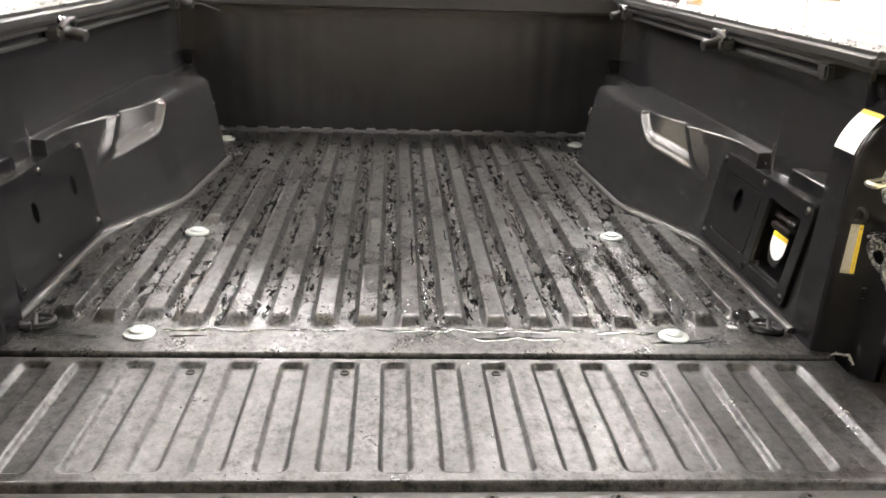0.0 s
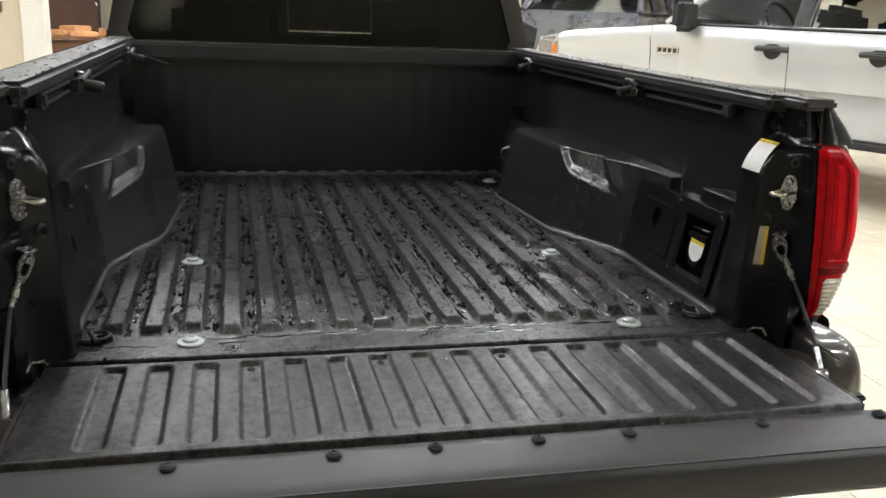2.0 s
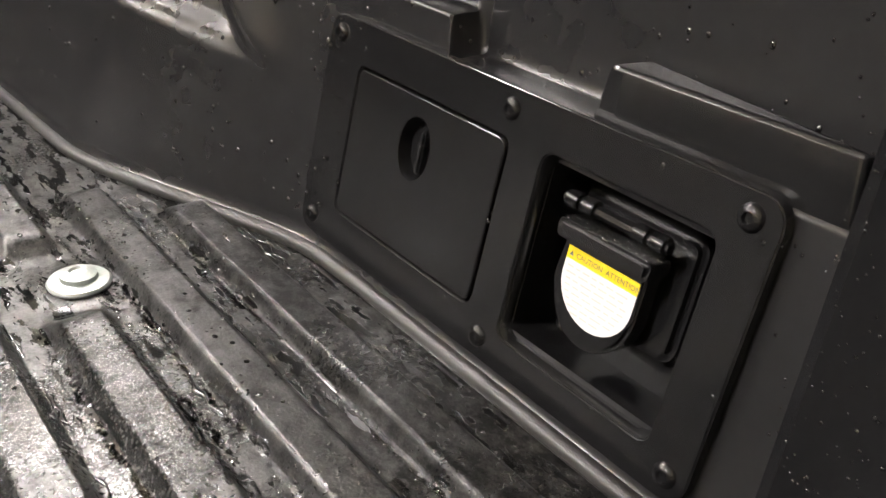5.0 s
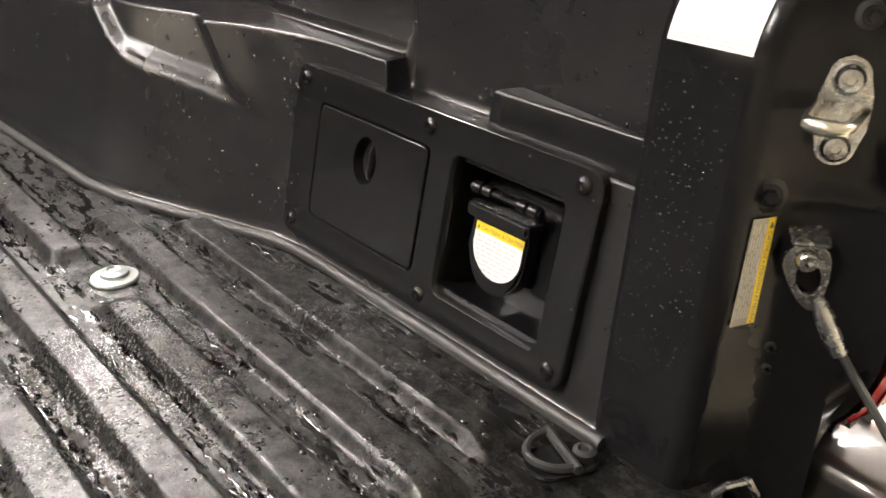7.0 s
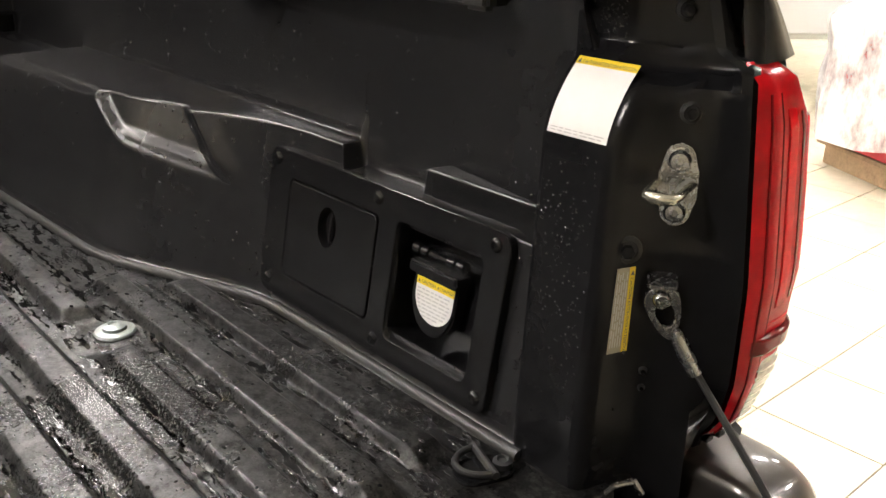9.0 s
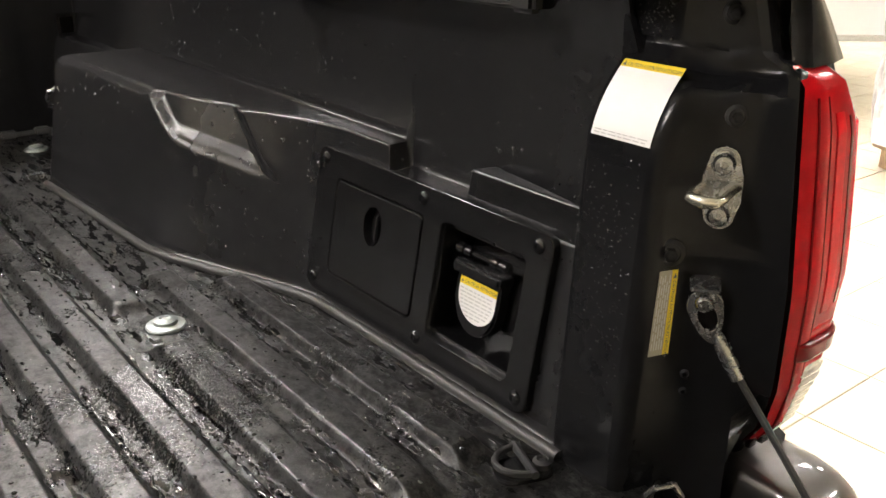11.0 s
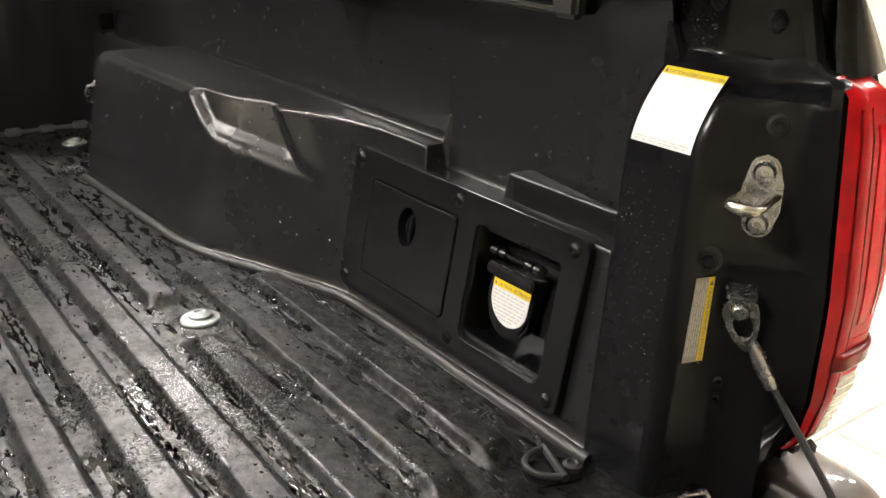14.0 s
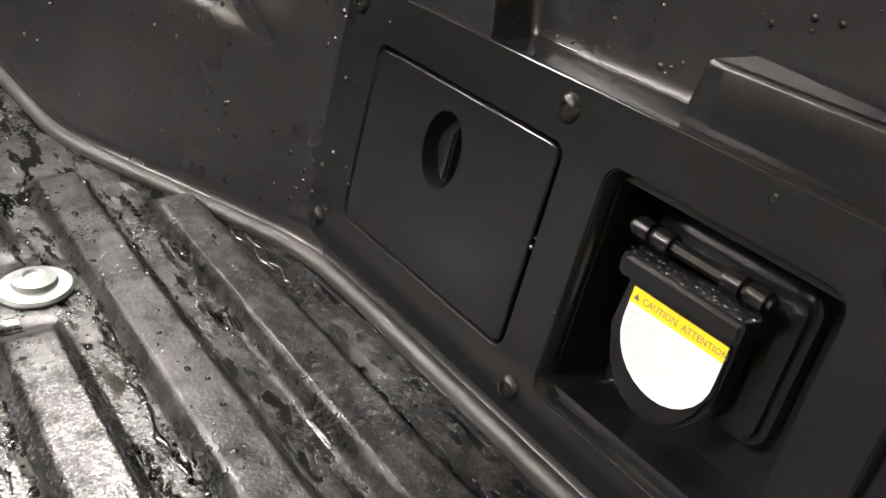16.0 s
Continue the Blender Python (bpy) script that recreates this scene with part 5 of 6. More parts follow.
        for m in seams:
            part("door_seam", tube([(sx * (skin_x(z) + 0.001), -m, z) for z in np.linspace(zlow + 0.12, zb - 0.03, 8)], 0.0035, 5), TRIM, car)
        if mirrors:
            mm = part("door_mirror", box((-0.13, -0.06, -0.13), (0.13, 0.07, 0.14), 0.05, 3), TRIM, car, "black door mirror", pose(sx * (half + 0.13), -mirrors[0], mirrors[1]))
            part("mirror_arm", box((min(-sx * 0.22, -sx * 0.06), -0.03, -0.12), (max(-sx * 0.22, -sx * 0.06), 0.04, -0.06), 0.015), TRIM, mm)
        if lamp:
            hl = part("headlamp", box((-0.06, -0.18, -0.10), (0.045, 0.14, 0.10), 0.04, 3), CLEAR, car, "clear headlamp", pose(sx * (half - 0.035), -lamp[0], lamp[1], 0, 0, sx * 16))
            part("turn_lamp", box((-0.03, -0.07, -0.075), (0.03, 0.06, 0.045), 0.02, 3), AMBER, hl, "amber turn lamp", pose(sx * 0.028, -0.09, 0.0))
        part("sill", box((min(sx * (half - 0.12), sx * (half + 0.03)), -arches[1] + r + 0.05, zlow + 0.0), (max(sx * (half - 0.12), sx * (half + 0.03)), -arches[0] - r - 0.05, zlow + 0.07), 0.02), TRIM, car, "dark side step")
    if fuel:
        fx = -skin_x(fuel[1]) - 0.001
        part("fuel_flap", lathe([(0.085, 0.0), (0.088, 0.003), (0.083, 0.005), (0.0825, 0.003)], 28), paint, car, "round fuel flap", pose(fx, -fuel[0], fuel[1], 0, -90, 0))
    if badge:
        bx = -skin_x(badge[1]) - 0.002
        bdg = part("badge", box((-0.012, -0.115, -0.030), (0.004, 0.115, 0.030), 0.006), CHROME, car, "bright badge", pose(bx, -badge[0], badge[1]))
        for k in range(4):
            part("badge_bar", box((-0.0145, -0.095 + 0.05 * k, -0.018), (-0.011, -0.06 + 0.05 * k, 0.018), 0.001), TRIM, bdg)
    part("windscreen", sheet([[(x * (shell(0, zb) - 0.02), -cabin[0][0], zb), (x * (shell(0, top_z) - 0.02), -s0, top_z)] for x in np.linspace(-1, 1, 7)]), CAR_GLASS, car, "windscreen")
    part("rear_window", sheet([[(x * (shell(0, zb) - 0.02), -cabin[-1][0], zb), (x * (shell(0, top_z) - 0.02), -s1, top_z)] for x in np.linspace(-1, 1, 7)]), CAR_GLASS, car, "rear window")
    sf = cabin[0][0] + 0.55
    part("dashboard", box((-half + 0.14, -sf, zb - 0.1), (half - 0.14, -cabin[0][0] - 0.1, zb + 0.06), 0.05, 3), TRIM, car)
    part("steering_wheel", tube([(0.18 * math.cos(t), 0.0, 0.18 * math.sin(t)) for t in (2 * math.pi * k / 24 for k in range(25))], 0.016, 8, cap=False), TRIM, car, at=pose(-0.42, -sf - 0.12, zb + 0.08, -25))
    for sx in (-1, 1):
        st = part("front_seat", box((sx * 0.42 - 0.25, -sf - 0.75, zb - 0.45), (sx * 0.42 + 0.25, -sf - 0.58, zb + 0.22), 0.06, 3), SEAT, car)
        part("headrest", box((sx * 0.42 - 0.13, -sf - 0.74, zb + 0.24), (sx * 0.42 + 0.13, -sf - 0.64, zb + 0.42), 0.04, 3), SEAT, st)
    return car


TUNDRA = [(-1.14, 0.62), (-1.16, 0.93), (-1.05, 1.10), (-0.40, 1.20), (0.40, 1.265), (0.62, 1.285), (2.95, 1.285), (3.0, 1.30), (4.95, 1.29), (4.99, 1.20), (4.97, 0.60), (4.87, 0.50)]
LX, LY, LA = 3.70, 4.725, 28.0
d_fwd = Vector((-math.sin(radians(LA)), math.cos(radians(LA)), 0))
side_right = Vector((math.cos(radians(LA)), math.sin(radians(LA)), 0))
org = Vector((LX, LY, 0)) + d_fwd * 1.6 + side_right * 1.015
vehicle("silver_pickup", "silver crew-cab pickup truck with black handles and mirrors, parked beside", "pickup truck", SILVER, pose(org.x, org.y, 0, 0, 0, LA),
        2.03, TUNDRA, (0.0, 3.92), 0.46, [(0.58, 1.285), (1.36, 1.90), (2.75, 1.90), (2.98, 1.29)], 0.41, handles=((1.63, 1.135), (2.45, 1.135)), fuel=(3.22, 1.06), seams=(0.49, 1.76, 2.68), mirrors=(0.88, 1.36), lamp=(-0.74, 1.02), badge=(0.67, 1.07), crease=0.045)

SUV = [(-0.85, 0.55), (-0.88, 0.85), (-0.70, 0.98), (0.55, 1.06), (0.65, 1.08), (3.30, 1.10), (3.38, 1.0), (3.40, 0.55), (3.3, 0.40)]
TALL = [(a, b + (0.26 if b > 0.8 else 0.0)) for a, b in SUV]
vehicle("grey_car", "blue-grey sport utility car seen from behind, far side of the showroom", "car", BLUE, pose(6.2, 12.3, 0, 0, 0, -40),
        1.75, TALL, (0.0, 2.7), 0.42, [(0.60, 1.35), (1.20, 1.80), (2.85, 1.78), (3.30, 1.36)], 0.37, handles=((1.5, 1.0),), seams=(0.55, 1.6, 2.5), mirrors=(0.8, 1.15))
vehicle("black_car", "black sport utility car parked beyond the cab", "car", BLACKCAR, pose(2.9, 11.0, 0, 0, 0, 175),
        1.85, TALL, (0.0, 2.7), 0.42, [(0.60, 1.35), (1.20, 1.88), (2.70, 1.86), (3.25, 1.36)], 0.37, handles=((1.5, 1.0),), seams=(0.55, 1.6, 2.5), mirrors=(0.8, 1.45))
vehicle("red_car", "bright red car behind the silver pickup", "car", REDCAR, pose(7.5, 10.6, 0, 0, 0, -35),
        1.85, SUV, (0.0, 2.7), 0.42, [(0.60, 1.09), (1.20, 1.66), (2.70, 1.64), (3.25, 1.10)], 0.37, handles=((1.5, 1.0),), seams=(0.55, 1.6, 2.5), mirrors=(0.8, 1.15))

# ================= wrapped goods on a pallet =================
PM = pose(4.72, -0.08, 0, 0, 0, 62.0)
pallet = thing("pallet", "worn wooden pallet on the tile floor", "pallet", PM)
for i in range(6):
    part("deck_board", box((-0.55, 0.02 + 0.185 * i, 0.11), (1.35, 0.15 + 0.185 * i, 0.132), 0.003), WOOD, pallet)
for i in range(3):
    part("stringer", box((-0.55, 0.02 + 0.46 * i, 0.0), (1.35, 0.10 + 0.46 * i, 0.11), 0.004), WOOD, pallet)
stack = thing("carton_stack", "red cartons stacked on the pallet under clear stretch wrap", "cartons", PM)
rng = random.Random(11)
for lay in range(3):
    for i in range(3):
        for j in range(2):
            dx, dy = rng.uniform(-0.015, 0.015), rng.uniform(-0.015, 0.015)
            part("carton", box((-0.52 + 0.62 * i + dx, 0.03 + 0.53 * j + dy, 0.134 + 0.215 * lay), (-0.52 + 0.62 * i + 0.605 + dx, 0.03 + 0.53 * j + 0.515 + dy, 0.134 + 0.215 * lay + 0.212), 0.006), BOXRED, stack)
rows = []
noise_off = Vector((3.3, 1.7, 0.4))
for k in range(15):
    z = 0.16 + 0.72 * k / 14
    row = []
    for t in range(64):
        a = 2 * math.pi * t / 64
        ca, sa = math.cos(a), math.sin(a)
        q = 1 / max(abs(ca) / 0.975, abs(sa) / 0.575)
        x, y = 0.40 + q * ca, 0.55 + q * sa
        n = noise.noise(Vector((x * 5, y * 5, z * 7)) + noise_off) * 0.03 + 0.02
        bulge = 1 + n
        sag = (0.05 * noise.noise(Vector((x * 3, y * 3, 5.0))) + 0.16 * max(0.0, 0.9 - x)) * max(0.0, 1 - k / 4)
        shrink = 1.0 if k < 12 else 1.0 - 0.16 * (k - 11) ** 1.4 / 4
        row.append(Vector((0.40 + (x - 0.40) * bulge * shrink, 0.55 + (y - 0.55) * bulge * shrink, z + sag)))
    rows.append(row)
bm = sheet(rows, close=True)
bm.faces.new([bm.verts.new(p + Vector((0, 0, 0.002))) for p in rows[-1]])
solid("stretch_wrap", bm, WRAP, "creased clear stretch wrap round the red cartons", "plastic wrap", at=PM, smooth=180)

# ================= the office corner behind =================
WY = 8.2
solid("wall_office", box((X0, WY, 0.0), (-2.38, WY + 0.2, CEIL)), BEIGE, "beige painted partition wall", kind="structure")
solid("column", box((-2.38, WY - 0.06, 0.0), (-2.16, WY + 0.22, CEIL), 0.01), WHITEP, "white painted column", kind="structure")
solid("wall_back_office", box((-2.6, WY + 2.6, 0.0), (1.2, WY + 2.7, CEIL)), DARKWALL, "dark timber-panelled wall", kind="structure")
solid("trim", box((X0, WY - 0.035, 1.13), (-2.55, WY - 0.001, 1.235), 0.006), BROWN, "brown timber trim under the window", kind="structure")
win = thing("window_1", "white-framed interior window in the partition", "window", kind="structure")
part("window_frame", framed(rounded(-4.40, 1.262, -2.56, 2.4, 0.02, 2), [rounded(-4.30, 1.345, -3.12, 2.3, 0.01, 2), rounded(-3.04, 1.345, -2.62, 2.3, 0.01, 2)], 0.05, lambda a, b, w: Vector((a, WY - w, b)), 0.004), WHITEP, win)
part("window_sill", box((-4.45, WY - 0.08, 1.236), (-2.53, WY - 0.001, 1.262), 0.006), WHITEP, win)
for a0, a1 in ((-4.30, -3.12), (-3.04, -2.62)):
    part("pane", box((a0, WY - 0.012, 1.345), (a1, WY - 0.004, 2.3)), mat("dim_window_pane", (0.10, 0.10, 0.10), 0.08, vary=0.5, scale=2.5), win)
desk = thing("desk", "dark wooden desk in the back office", "desk", pose(-1.95, WY + 0.9, 0))
part("desk_top", box((-0.42, -0.4, 0.85), (0.75, 0.4, 0.89), 0.008), BROWN, desk)
for sx in (-0.38, 0.70):
    for sy in (-0.34, 0.34):
        part("leg", box((sx - 0.03, sy - 0.03, 0.0), (sx + 0.03, sy + 0.03, 0.85), 0.004), BROWN, desk)
part("modesty_panel", box((-0.38, -0.33, 0.30), (0.70, -0.31, 0.845), 0.003), BROWN, desk)
for k, (dx, dy, w, h) in enumerate(((-0.30, -0.15, 0.28, 0.06), (0.02, -0.2, 0.30, 0.05), (0.30, 0.0, 0.22, 0.09), (-0.1, 0.12, 0.3, 0.10))):
    solid("paper_tray", box((-w / 2, -0.1, 0), (w / 2, 0.1, h), 0.012, 2), ORANGE, "tan goods lying on the desk", "tray", at=pose(-1.95 + dx, WY + 0.9 + dy, 0.891, 0, 0, 20 * k))
board = thing("document_stand", "white sheet leaning on a stand on the desk", "stand", pose(-1.60, WY + 0.75, 0.891, 0, 0, 0))
part("sheet", prism([(-0.20, 0.36), (-0.06, 0.345), (0.06, 0.0), (-0.03, 0.0)], 0.006, lambda a, b, w: Vector((a, 0.12 * b - w, b)), 0.001), WHITEPL, board)
part("foot", box((-0.05, 0.0, 0.0), (0.07, 0.10, 0.012), 0.003), WHITEPL, board)
# white wall end nearer by, with its own window
solid("wall_lobby", box((X0, 7.70, 0.14), (-3.02, 7.90, 1.02)), WHITEP, "white painted low wall", kind="structure")
solid("baseboard", box((X0, 7.69, 0.0), (-3.01, 7.91, 0.14), 0.004), BROWN, "brown timber baseboard", kind="structure")
solid("baseboard", box((X0, WY - 0.02, 0.0), (-2.40, WY - 0.001, 0.13), 0.004), BROWN, "brown timber baseboard", kind="structure")
solid("trim", box((X0, 7.68, 1.02), (-3.05, 7.92, 1.155), 0.006), BROWN, "brown timber cap on the low wall", kind="structure")
near_win = thing("window_2", "white-framed interior window over the low wall", "window", kind="structure")
part("window_frame", framed(rounded(X0 + 0.01, 1.156, -3.13, CEIL - 0.01, 0.01, 2), [rounded(X0 + 0.1, 1.235, -3.24, CEIL - 0.1, 0.01, 2)], 0.06, lambda a, b, w: Vector((a, 7.84 - w, b)), 0.004), WHITEP, near_win)
part("pane", box((X0 + 0.1, 7.80, 1.235), (-3.24, 7.806, CEIL - 0.1)), CAR_GLASS, near_win)

# ================= water =================
from mathutils.bvhtree import BVHTree


def drop_mesh(bm, p, n, r, squash, long_dir=None, stretch=1.0):
    """One bead of water on a surface."""
    q = n.to_track_quat("Z", "Y").to_matrix()
    a, b = q.col[0], q.col[1]
    if long_dir is not None:
        b = (long_dir - n * long_dir.dot(n)).normalized()
        a = b.cross(n)
    base = [bm.verts.new(p + (a * math.cos(t) + b * math.sin(t) * stretch) * r - n * 0.0002) for t in (2 * math.pi * k / 8 for k in range(8))]
    mid = [bm.verts.new(p + (a * math.cos(t) + b * math.sin(t) * stretch) * r * 0.75 + n * r * squash * 0.72) for t in (2 * math.pi * k / 8 for k in range(8))]
    tip = bm.verts.new(p + n * r * squash)
    for i in range(8):
        j = (i + 1) % 8
        bm.faces.new((base[i], base[j], mid[j], mid[i]))
        bm.faces.new((mid[i], mid[j], tip))


def water_on_floor():
    bm = bmesh.new()
    rng = random.Random(21)
    up = Vector((0, 0, 1))
    along = Vector((0, 1, 0))
    for k, y0, y1 in RIBS:
        for edge in (-1, 1):
            y = y0 + rng.uniform(0, 0.05)
            while y < min(y1, 1.25):
                cluster = noise.noise(Vector((k * 1.9 + edge, y * 4.0, 2.2)))
                if cluster > 0.10:
                    x = k * PITCH + edge * rng.uniform(0.015, 0.030)
                    z = float(floor_height(np.array([x]), np.array([y]))[0])
                    drop_mesh(bm, Vector((x, y, z)), up, rng.uniform(0.0012, 0.0034), rng.uniform(0.3, 0.5), along, rng.uniform(1.0, 2.4))
                y += rng.uniform(0.006, 0.03)
    for k, y0, y1 in RIBS:
        y = y0
        while y < min(y1, 0.95):                          # chains of small beads under the rib's edge
            if noise.noise(Vector((k * 5.3, y * 5.0, 9.1))) > (-0.16 if k > 2 else 0.10):
                x = k * PITCH - 0.0275 + rng.uniform(-0.0030, 0.0022)
                drop_mesh(bm, Vector((x, y, float(floor_height(np.array([x]), np.array([y]))[0]))), Vector((-0.1, 0, 0.99)), rng.uniform(0.0012, 0.0036), rng.uniform(0.26, 0.42), along, rng.uniform(1.0, 2.0))
            y += rng.uniform(0.003, 0.009)
    for k in range(-8, 8):
        for lane in (-0.006, 0.007):
            y = rng.uniform(0.13, 0.2)
            while y < 1.2:
                x = (k + 0.5) * PITCH + lane + rng.uniform(-0.002, 0.002)
                if noise.noise(Vector((k * 3.7 + lane * 200, y * 3.4, 4.4))) > (0.20 if abs(k + 0.5) < 4 else 0.08) and not (abs(x) > 0.52 and y > 0.75):
                    drop_mesh(bm, Vector((x, y, float(floor_height(np.array([x]), np.array([y]))[0]))), up, rng.uniform(0.0014, 0.0040), rng.uniform(0.25, 0.42), along, rng.uniform(0.9, 2.0))
                y += rng.uniform(0.004, 0.011)
    for i in range(160):
        x, y = rng.uniform(-0.63, 0.64), rng.uniform(0.02, 1.3)
        if noise.noise(Vector((x * 4, y * 3, 7.7))) < 0.0 and y > 0.12:
            continue
        if abs(x) > 0.50 and y > 0.8:
            continue
        z = float(floor_height(np.array([x]), np.array([y]))[0])
        drop_mesh(bm, Vector((x, y, z)), up, rng.uniform(0.0010, 0.0036), rng.uniform(0.28, 0.5), along, rng.uniform(0.9, 1.6))
    for i in range(420):
        x, y = rng.uniform(-0.68, 0.68), rng.uniform(-0.47, -0.02)
        z = 0.722 if y > -0.35 else 0.712 + (y + 0.384) * 0.09
        if y > -0.35 and any(abs(x - c) < 0.024 for c in SLOTS):
            continue
        drop_mesh(bm, Vector((x, y, z)), up, rng.uniform(0.0008, 0.0024), 0.4)
    return bm


def wet_runs():
    """Thin wandering films of water along the ribs and across the rib ends."""
    bm = bmesh.new()
    rng = random.Random(57)

    def film(pts, widths, across):
        rows = []
        n = len(pts)
        for i, ((x, y), w) in enumerate(zip(pts, widths)):
            w *= min(1.0, 0.25 + min(i, n - 1 - i) * 0.4)
            row = []
            for u, lift in ((-1, 0.0002), (-0.8, 0.0006), (0, 0.0008), (0.8, 0.0006), (1, 0.0002)):
                px, py = x + across[0] * w * u, y + across[1] * w * u
                row.append((px, py, float(floor_height(np.array([px]), np.array([py]))[0]) + lift))
            rows.append(row)
        sheet(rows, bm=bm)

    for k, y0, y1 in RIBS:
        for lane in (-0.031, 0.008, 0.030, 0.036):
            y = y0 + rng.uniform(0.0, 0.15)
            while y < min(y1, 1.45) - 0.03:
                long = rng.choice((0.016, 0.03, 0.05, 0.08, 0.13, 0.18))
                if noise.noise(Vector((k * 2.3, y * 3.1, lane * 90))) > (0.06 if lane != 0.008 else 0.22) and (abs(k) < 7 or rng.random() < 0.4):
                    m = max(4, int(long / 0.004))
                    seed = rng.uniform(0, 50)
                    pts, ws = [], []
                    for i in range(m):
                        yy = y + i * 0.004
                        pts.append((k * PITCH + lane + 0.0050 * noise.noise(Vector((seed, yy * 60, 0))), yy))
                        ws.append(max(0.0007, 0.0016 + 0.0030 * noise.noise(Vector((seed + 9, yy * 110, 1.0)))))
                    film(pts, ws, (1, 0))
                y += long + rng.uniform(0.01, 0.16)
    for k, y0, y1 in RIBS:
        y = y0 + 0.02
        while y < y1 - 0.03:
            if noise.noise(Vector((k * 1.7, y * 2.6, 11.0))) > 0.05:
                x = k * PITCH + rng.uniform(-0.018, 0.018)
                drop_mesh(bm, Vector((x, y, float(floor_height(np.array([x]), np.array([y]))[0]))), Vector((0, 0, 1)), rng.uniform(0.0012, 0.0032), 0.25, Vector((0, 1, 0)), rng.uniform(0.8, 2.0))
            y += rng.uniform(0.006, 0.026)
    for x0, x1, yy in ((-0.42, -0.10, 0.098), (-0.06, 0.30, 0.101), (0.31, 0.43, 0.094), (-0.60, -0.50, 0.07), (0.40, 0.52, 0.060), (-0.40, -0.33, 0.075), (0.10, 0.26, 0.070)):
        m = int((x1 - x0) / 0.004)
        seed = rng.uniform(0, 50)
        pts = [(x0 + i * 0.004, yy + 0.010 * noise.noise(Vector((seed, i * 0.07, 0)))) for i in range(m)]
        ws = [max(0.0014, 0.0048 + 0.0075 * noise.noise(Vector((seed + 5, i * 0.16, 2.0)))) for i in range(m)]
        film(pts, ws, (0, 1))
    return bm


solid("water_runs", wet_runs(), WETFILM, "dark runs of water lying along the bed ribs", "water", kind="stuff", smooth=180)
solid("water_drops", water_on_floor(), WATER, "beads of water standing on the bed floor and tailgate", "water", kind="stuff", smooth=180)


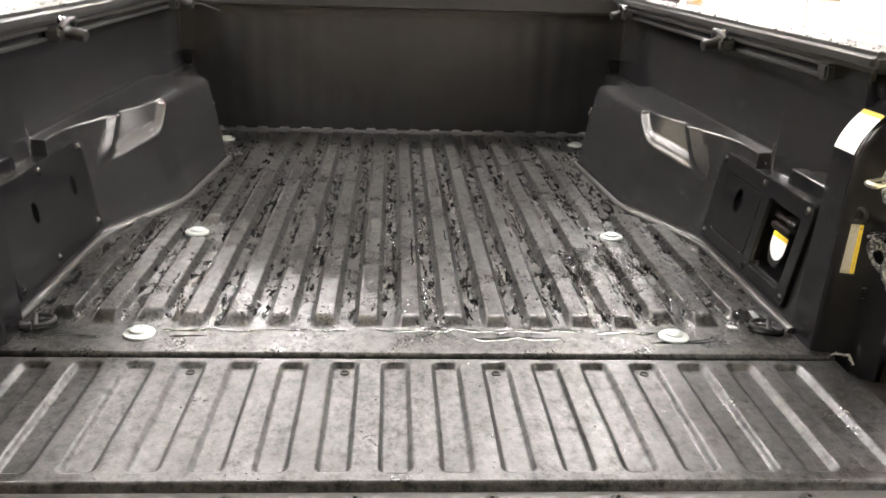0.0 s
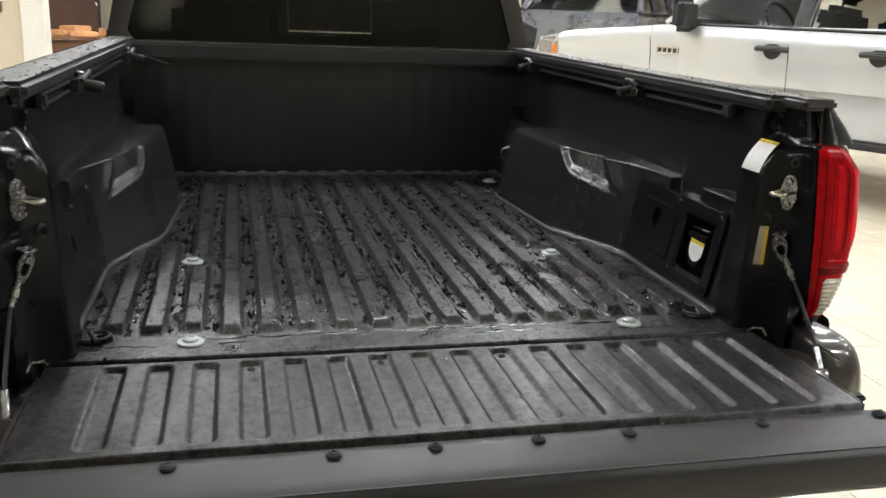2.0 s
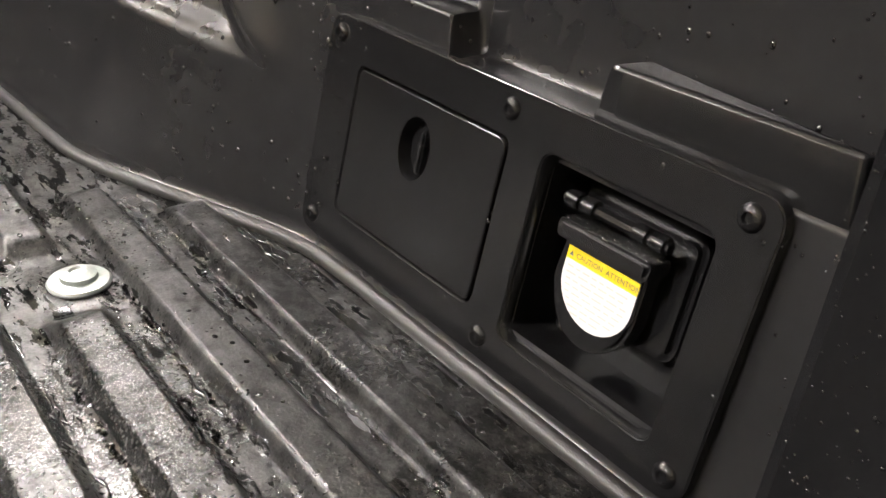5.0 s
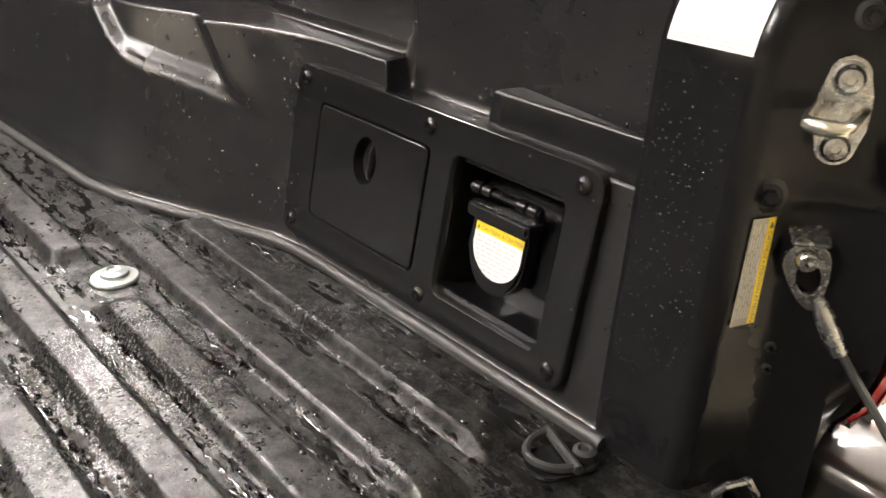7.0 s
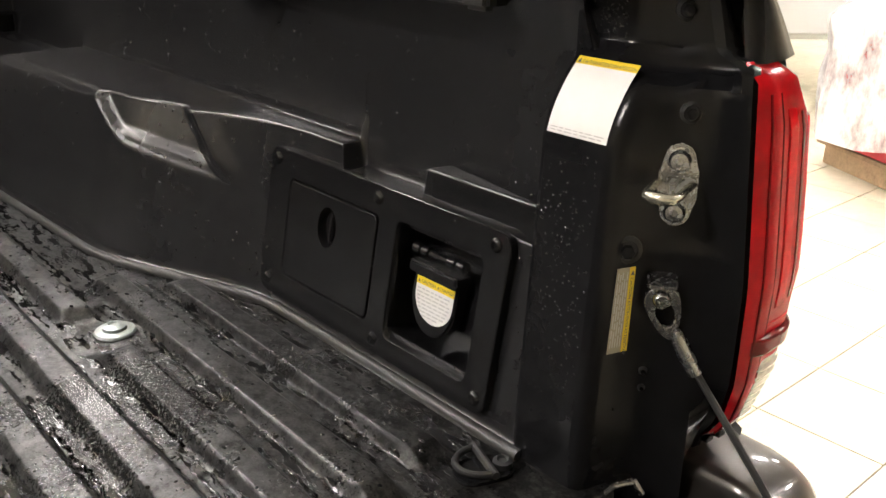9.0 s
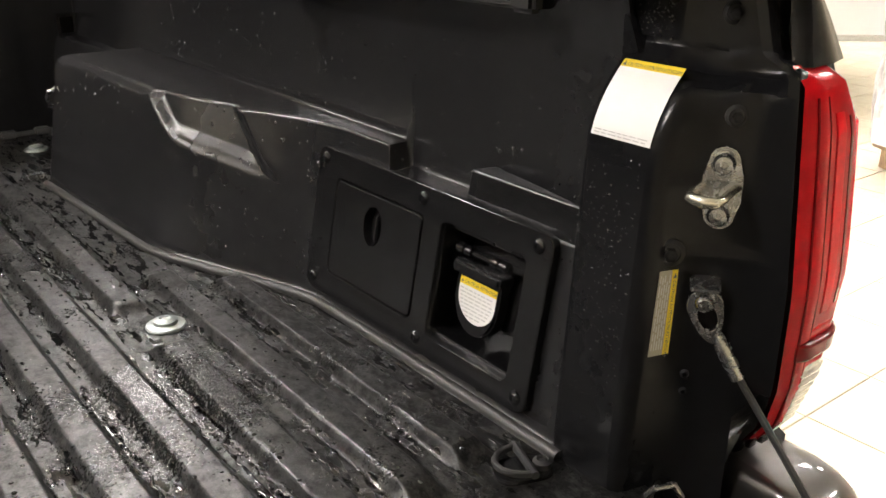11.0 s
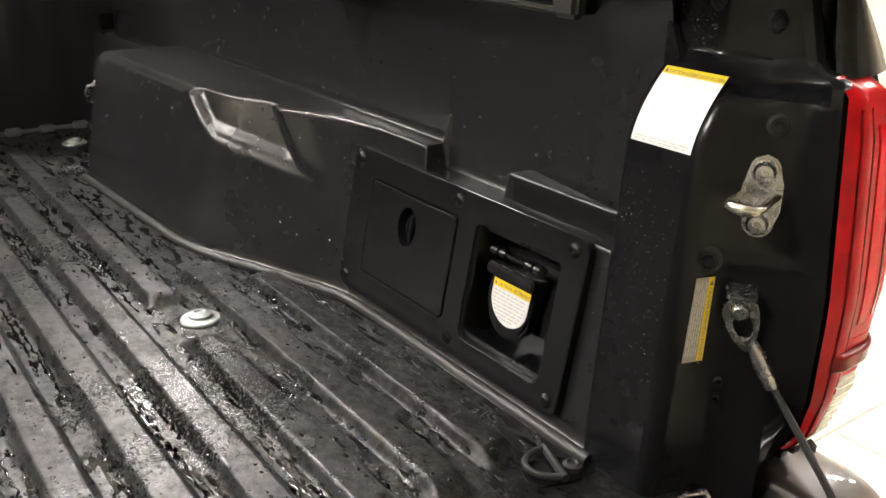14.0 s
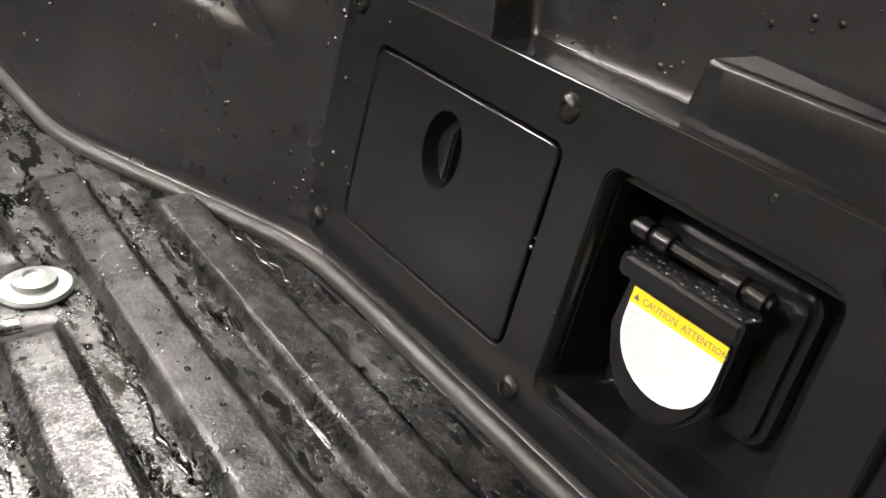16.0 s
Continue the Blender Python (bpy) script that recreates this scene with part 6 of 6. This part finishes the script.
def water_on_walls():
    bm = bmesh.new()
    rng = random.Random(33)
    for s in (1, -1):
        src = bmesh.new()
        sheet(skin_rows(s), bm=src)
        bmesh.ops.recalc_face_normals(src, faces=src.faces)
        tree = BVHTree.FromBMesh(src)
        count = 1000 if s > 0 else 420
        for i in range(count):
            y = rng.uniform(0.14, 1.36)
            if i % 3 == 0:
                eye, way = Vector((s * rng.uniform(0.55, 0.74), y, 1.12)), Vector((0, 0, -1))
            else:
                eye, way = Vector((s * 0.3, y, rng.uniform(0.76, 1.10))), Vector((s, 0, 0))
            hit, nrm, _, _ = tree.ray_cast(eye, way)
            if hit is None or hit.z < ZF + 0.03:
                continue
            if nrm.dot(way) > 0:
                nrm = -nrm
            if 0.15 < hit.y < 0.61 and hit.z < 0.935 and abs(nrm.x) > 0.6:
                hit = hit + nrm * 0.0102
                if s > 0 and 0.186 < hit.y < 0.326 and 0.766 < hit.z < 0.903:
                    continue
            drop_mesh(bm, hit, nrm, rng.choice((0.0008, 0.0011, 0.0014, 0.0022)), 0.5, Vector((0, 0, 1)) if abs(nrm.z) < 0.6 else None, rng.uniform(1.0, 1.5))
        src.free()
        # rear post and shoulder
        for i in range(150):
            y = rng.uniform(0.070, 0.112)
            drop_mesh(bm, Vector((s * 0.742, y, rng.uniform(1.132, 1.186))), Vector((-s, 0, 0)), rng.choice((0.0006, 0.0009, 0.0013)), 0.55)
        for i in range(340 if s > 0 else 120):
            z = rng.uniform(0.80, 1.12)
            y = rng.uniform(0.045, 0.12)
            if s > 0 and z > 1.04 and 0.03 < y < 0.12:
                continue
            x = float(pillar_x(np.array(z)))
            drop_mesh(bm, Vector((s * x, y, z)), Vector((-s, 0, 0.1)).normalized(), rng.choice((0.0006, 0.0008, 0.0012)), 0.55)
        for i in range(60):
            y = rng.uniform(0.23, 0.308)
            if s > 0:
                p = on_wall(s)(y, 0.8646, rng.uniform(-0.018, 0.0))
                drop_mesh(bm, p, Vector((-0.2, 0, 1)).normalized(), rng.uniform(0.0008, 0.0022), 0.5)
        # bed rail caps
        for i in range(130):
            drop_mesh(bm, Vector((s * rng.uniform(0.70, 0.785), rng.uniform(-0.02, 1.85), RAIL + 0.0003)), Vector((0, 0, 1)), rng.uniform(0.0015, 0.004), 0.4)
    return bm


solid("wall_drops", water_on_walls(), BEAD, "beads of water clinging to the bed walls and posts", "water", kind="stuff", smooth=180)

# ================= floor tiles =================
tile = finish(box((-TILE_W / 2 + 0.0022, -TILE_W / 2 + 0.0022, -0.008), (TILE_W / 2 - 0.0022, TILE_W / 2 - 0.0022, 0.0), 0.0015, 1), "tile", TILE)
near, rest = [], []
i0, i1, j0, j1 = int(X0 / TILE_W) + 1, int(X1 / TILE_W), int(Y0 / TILE_W) + 1, int(Y1 / TILE_W)
for i in range(i0, i1):
    for j in range(j0, j1):
        x, y = i * TILE_W + 0.255, j * TILE_W + 0.055
        (near if 0.9 < x < 5.2 and -1.0 < y < 1.5 else rest).append((x, y))
near = near[:300]
for x, y in near:
    part("tile", tile, TILE, floor, at=pose(x, y, 0))
rv, rf = [], []
h = TILE_W / 2 - 0.0022
for x, y in rest:
    b = len(rv)
    rv += [(x - h, y - h, -0.0004), (x + h, y - h, -0.0004), (x + h, y + h, -0.0004), (x - h, y + h, -0.0004), (x - h, y - h, -0.006), (x + h, y - h, -0.006), (x + h, y + h, -0.006), (x - h, y + h, -0.006)]
    rf += [(b, b + 1, b + 2, b + 3), (b, b + 4, b + 5, b + 1), (b + 1, b + 5, b + 6, b + 2), (b + 2, b + 6, b + 7, b + 3), (b + 3, b + 7, b + 4, b)]
me = bpy.data.meshes.new("tile_field")
me.from_pydata(rv, [], rf)
me.materials.append(TILE)
field = new("tile_field", me)
field.parent = floor
tagged(field, kind="stuff")
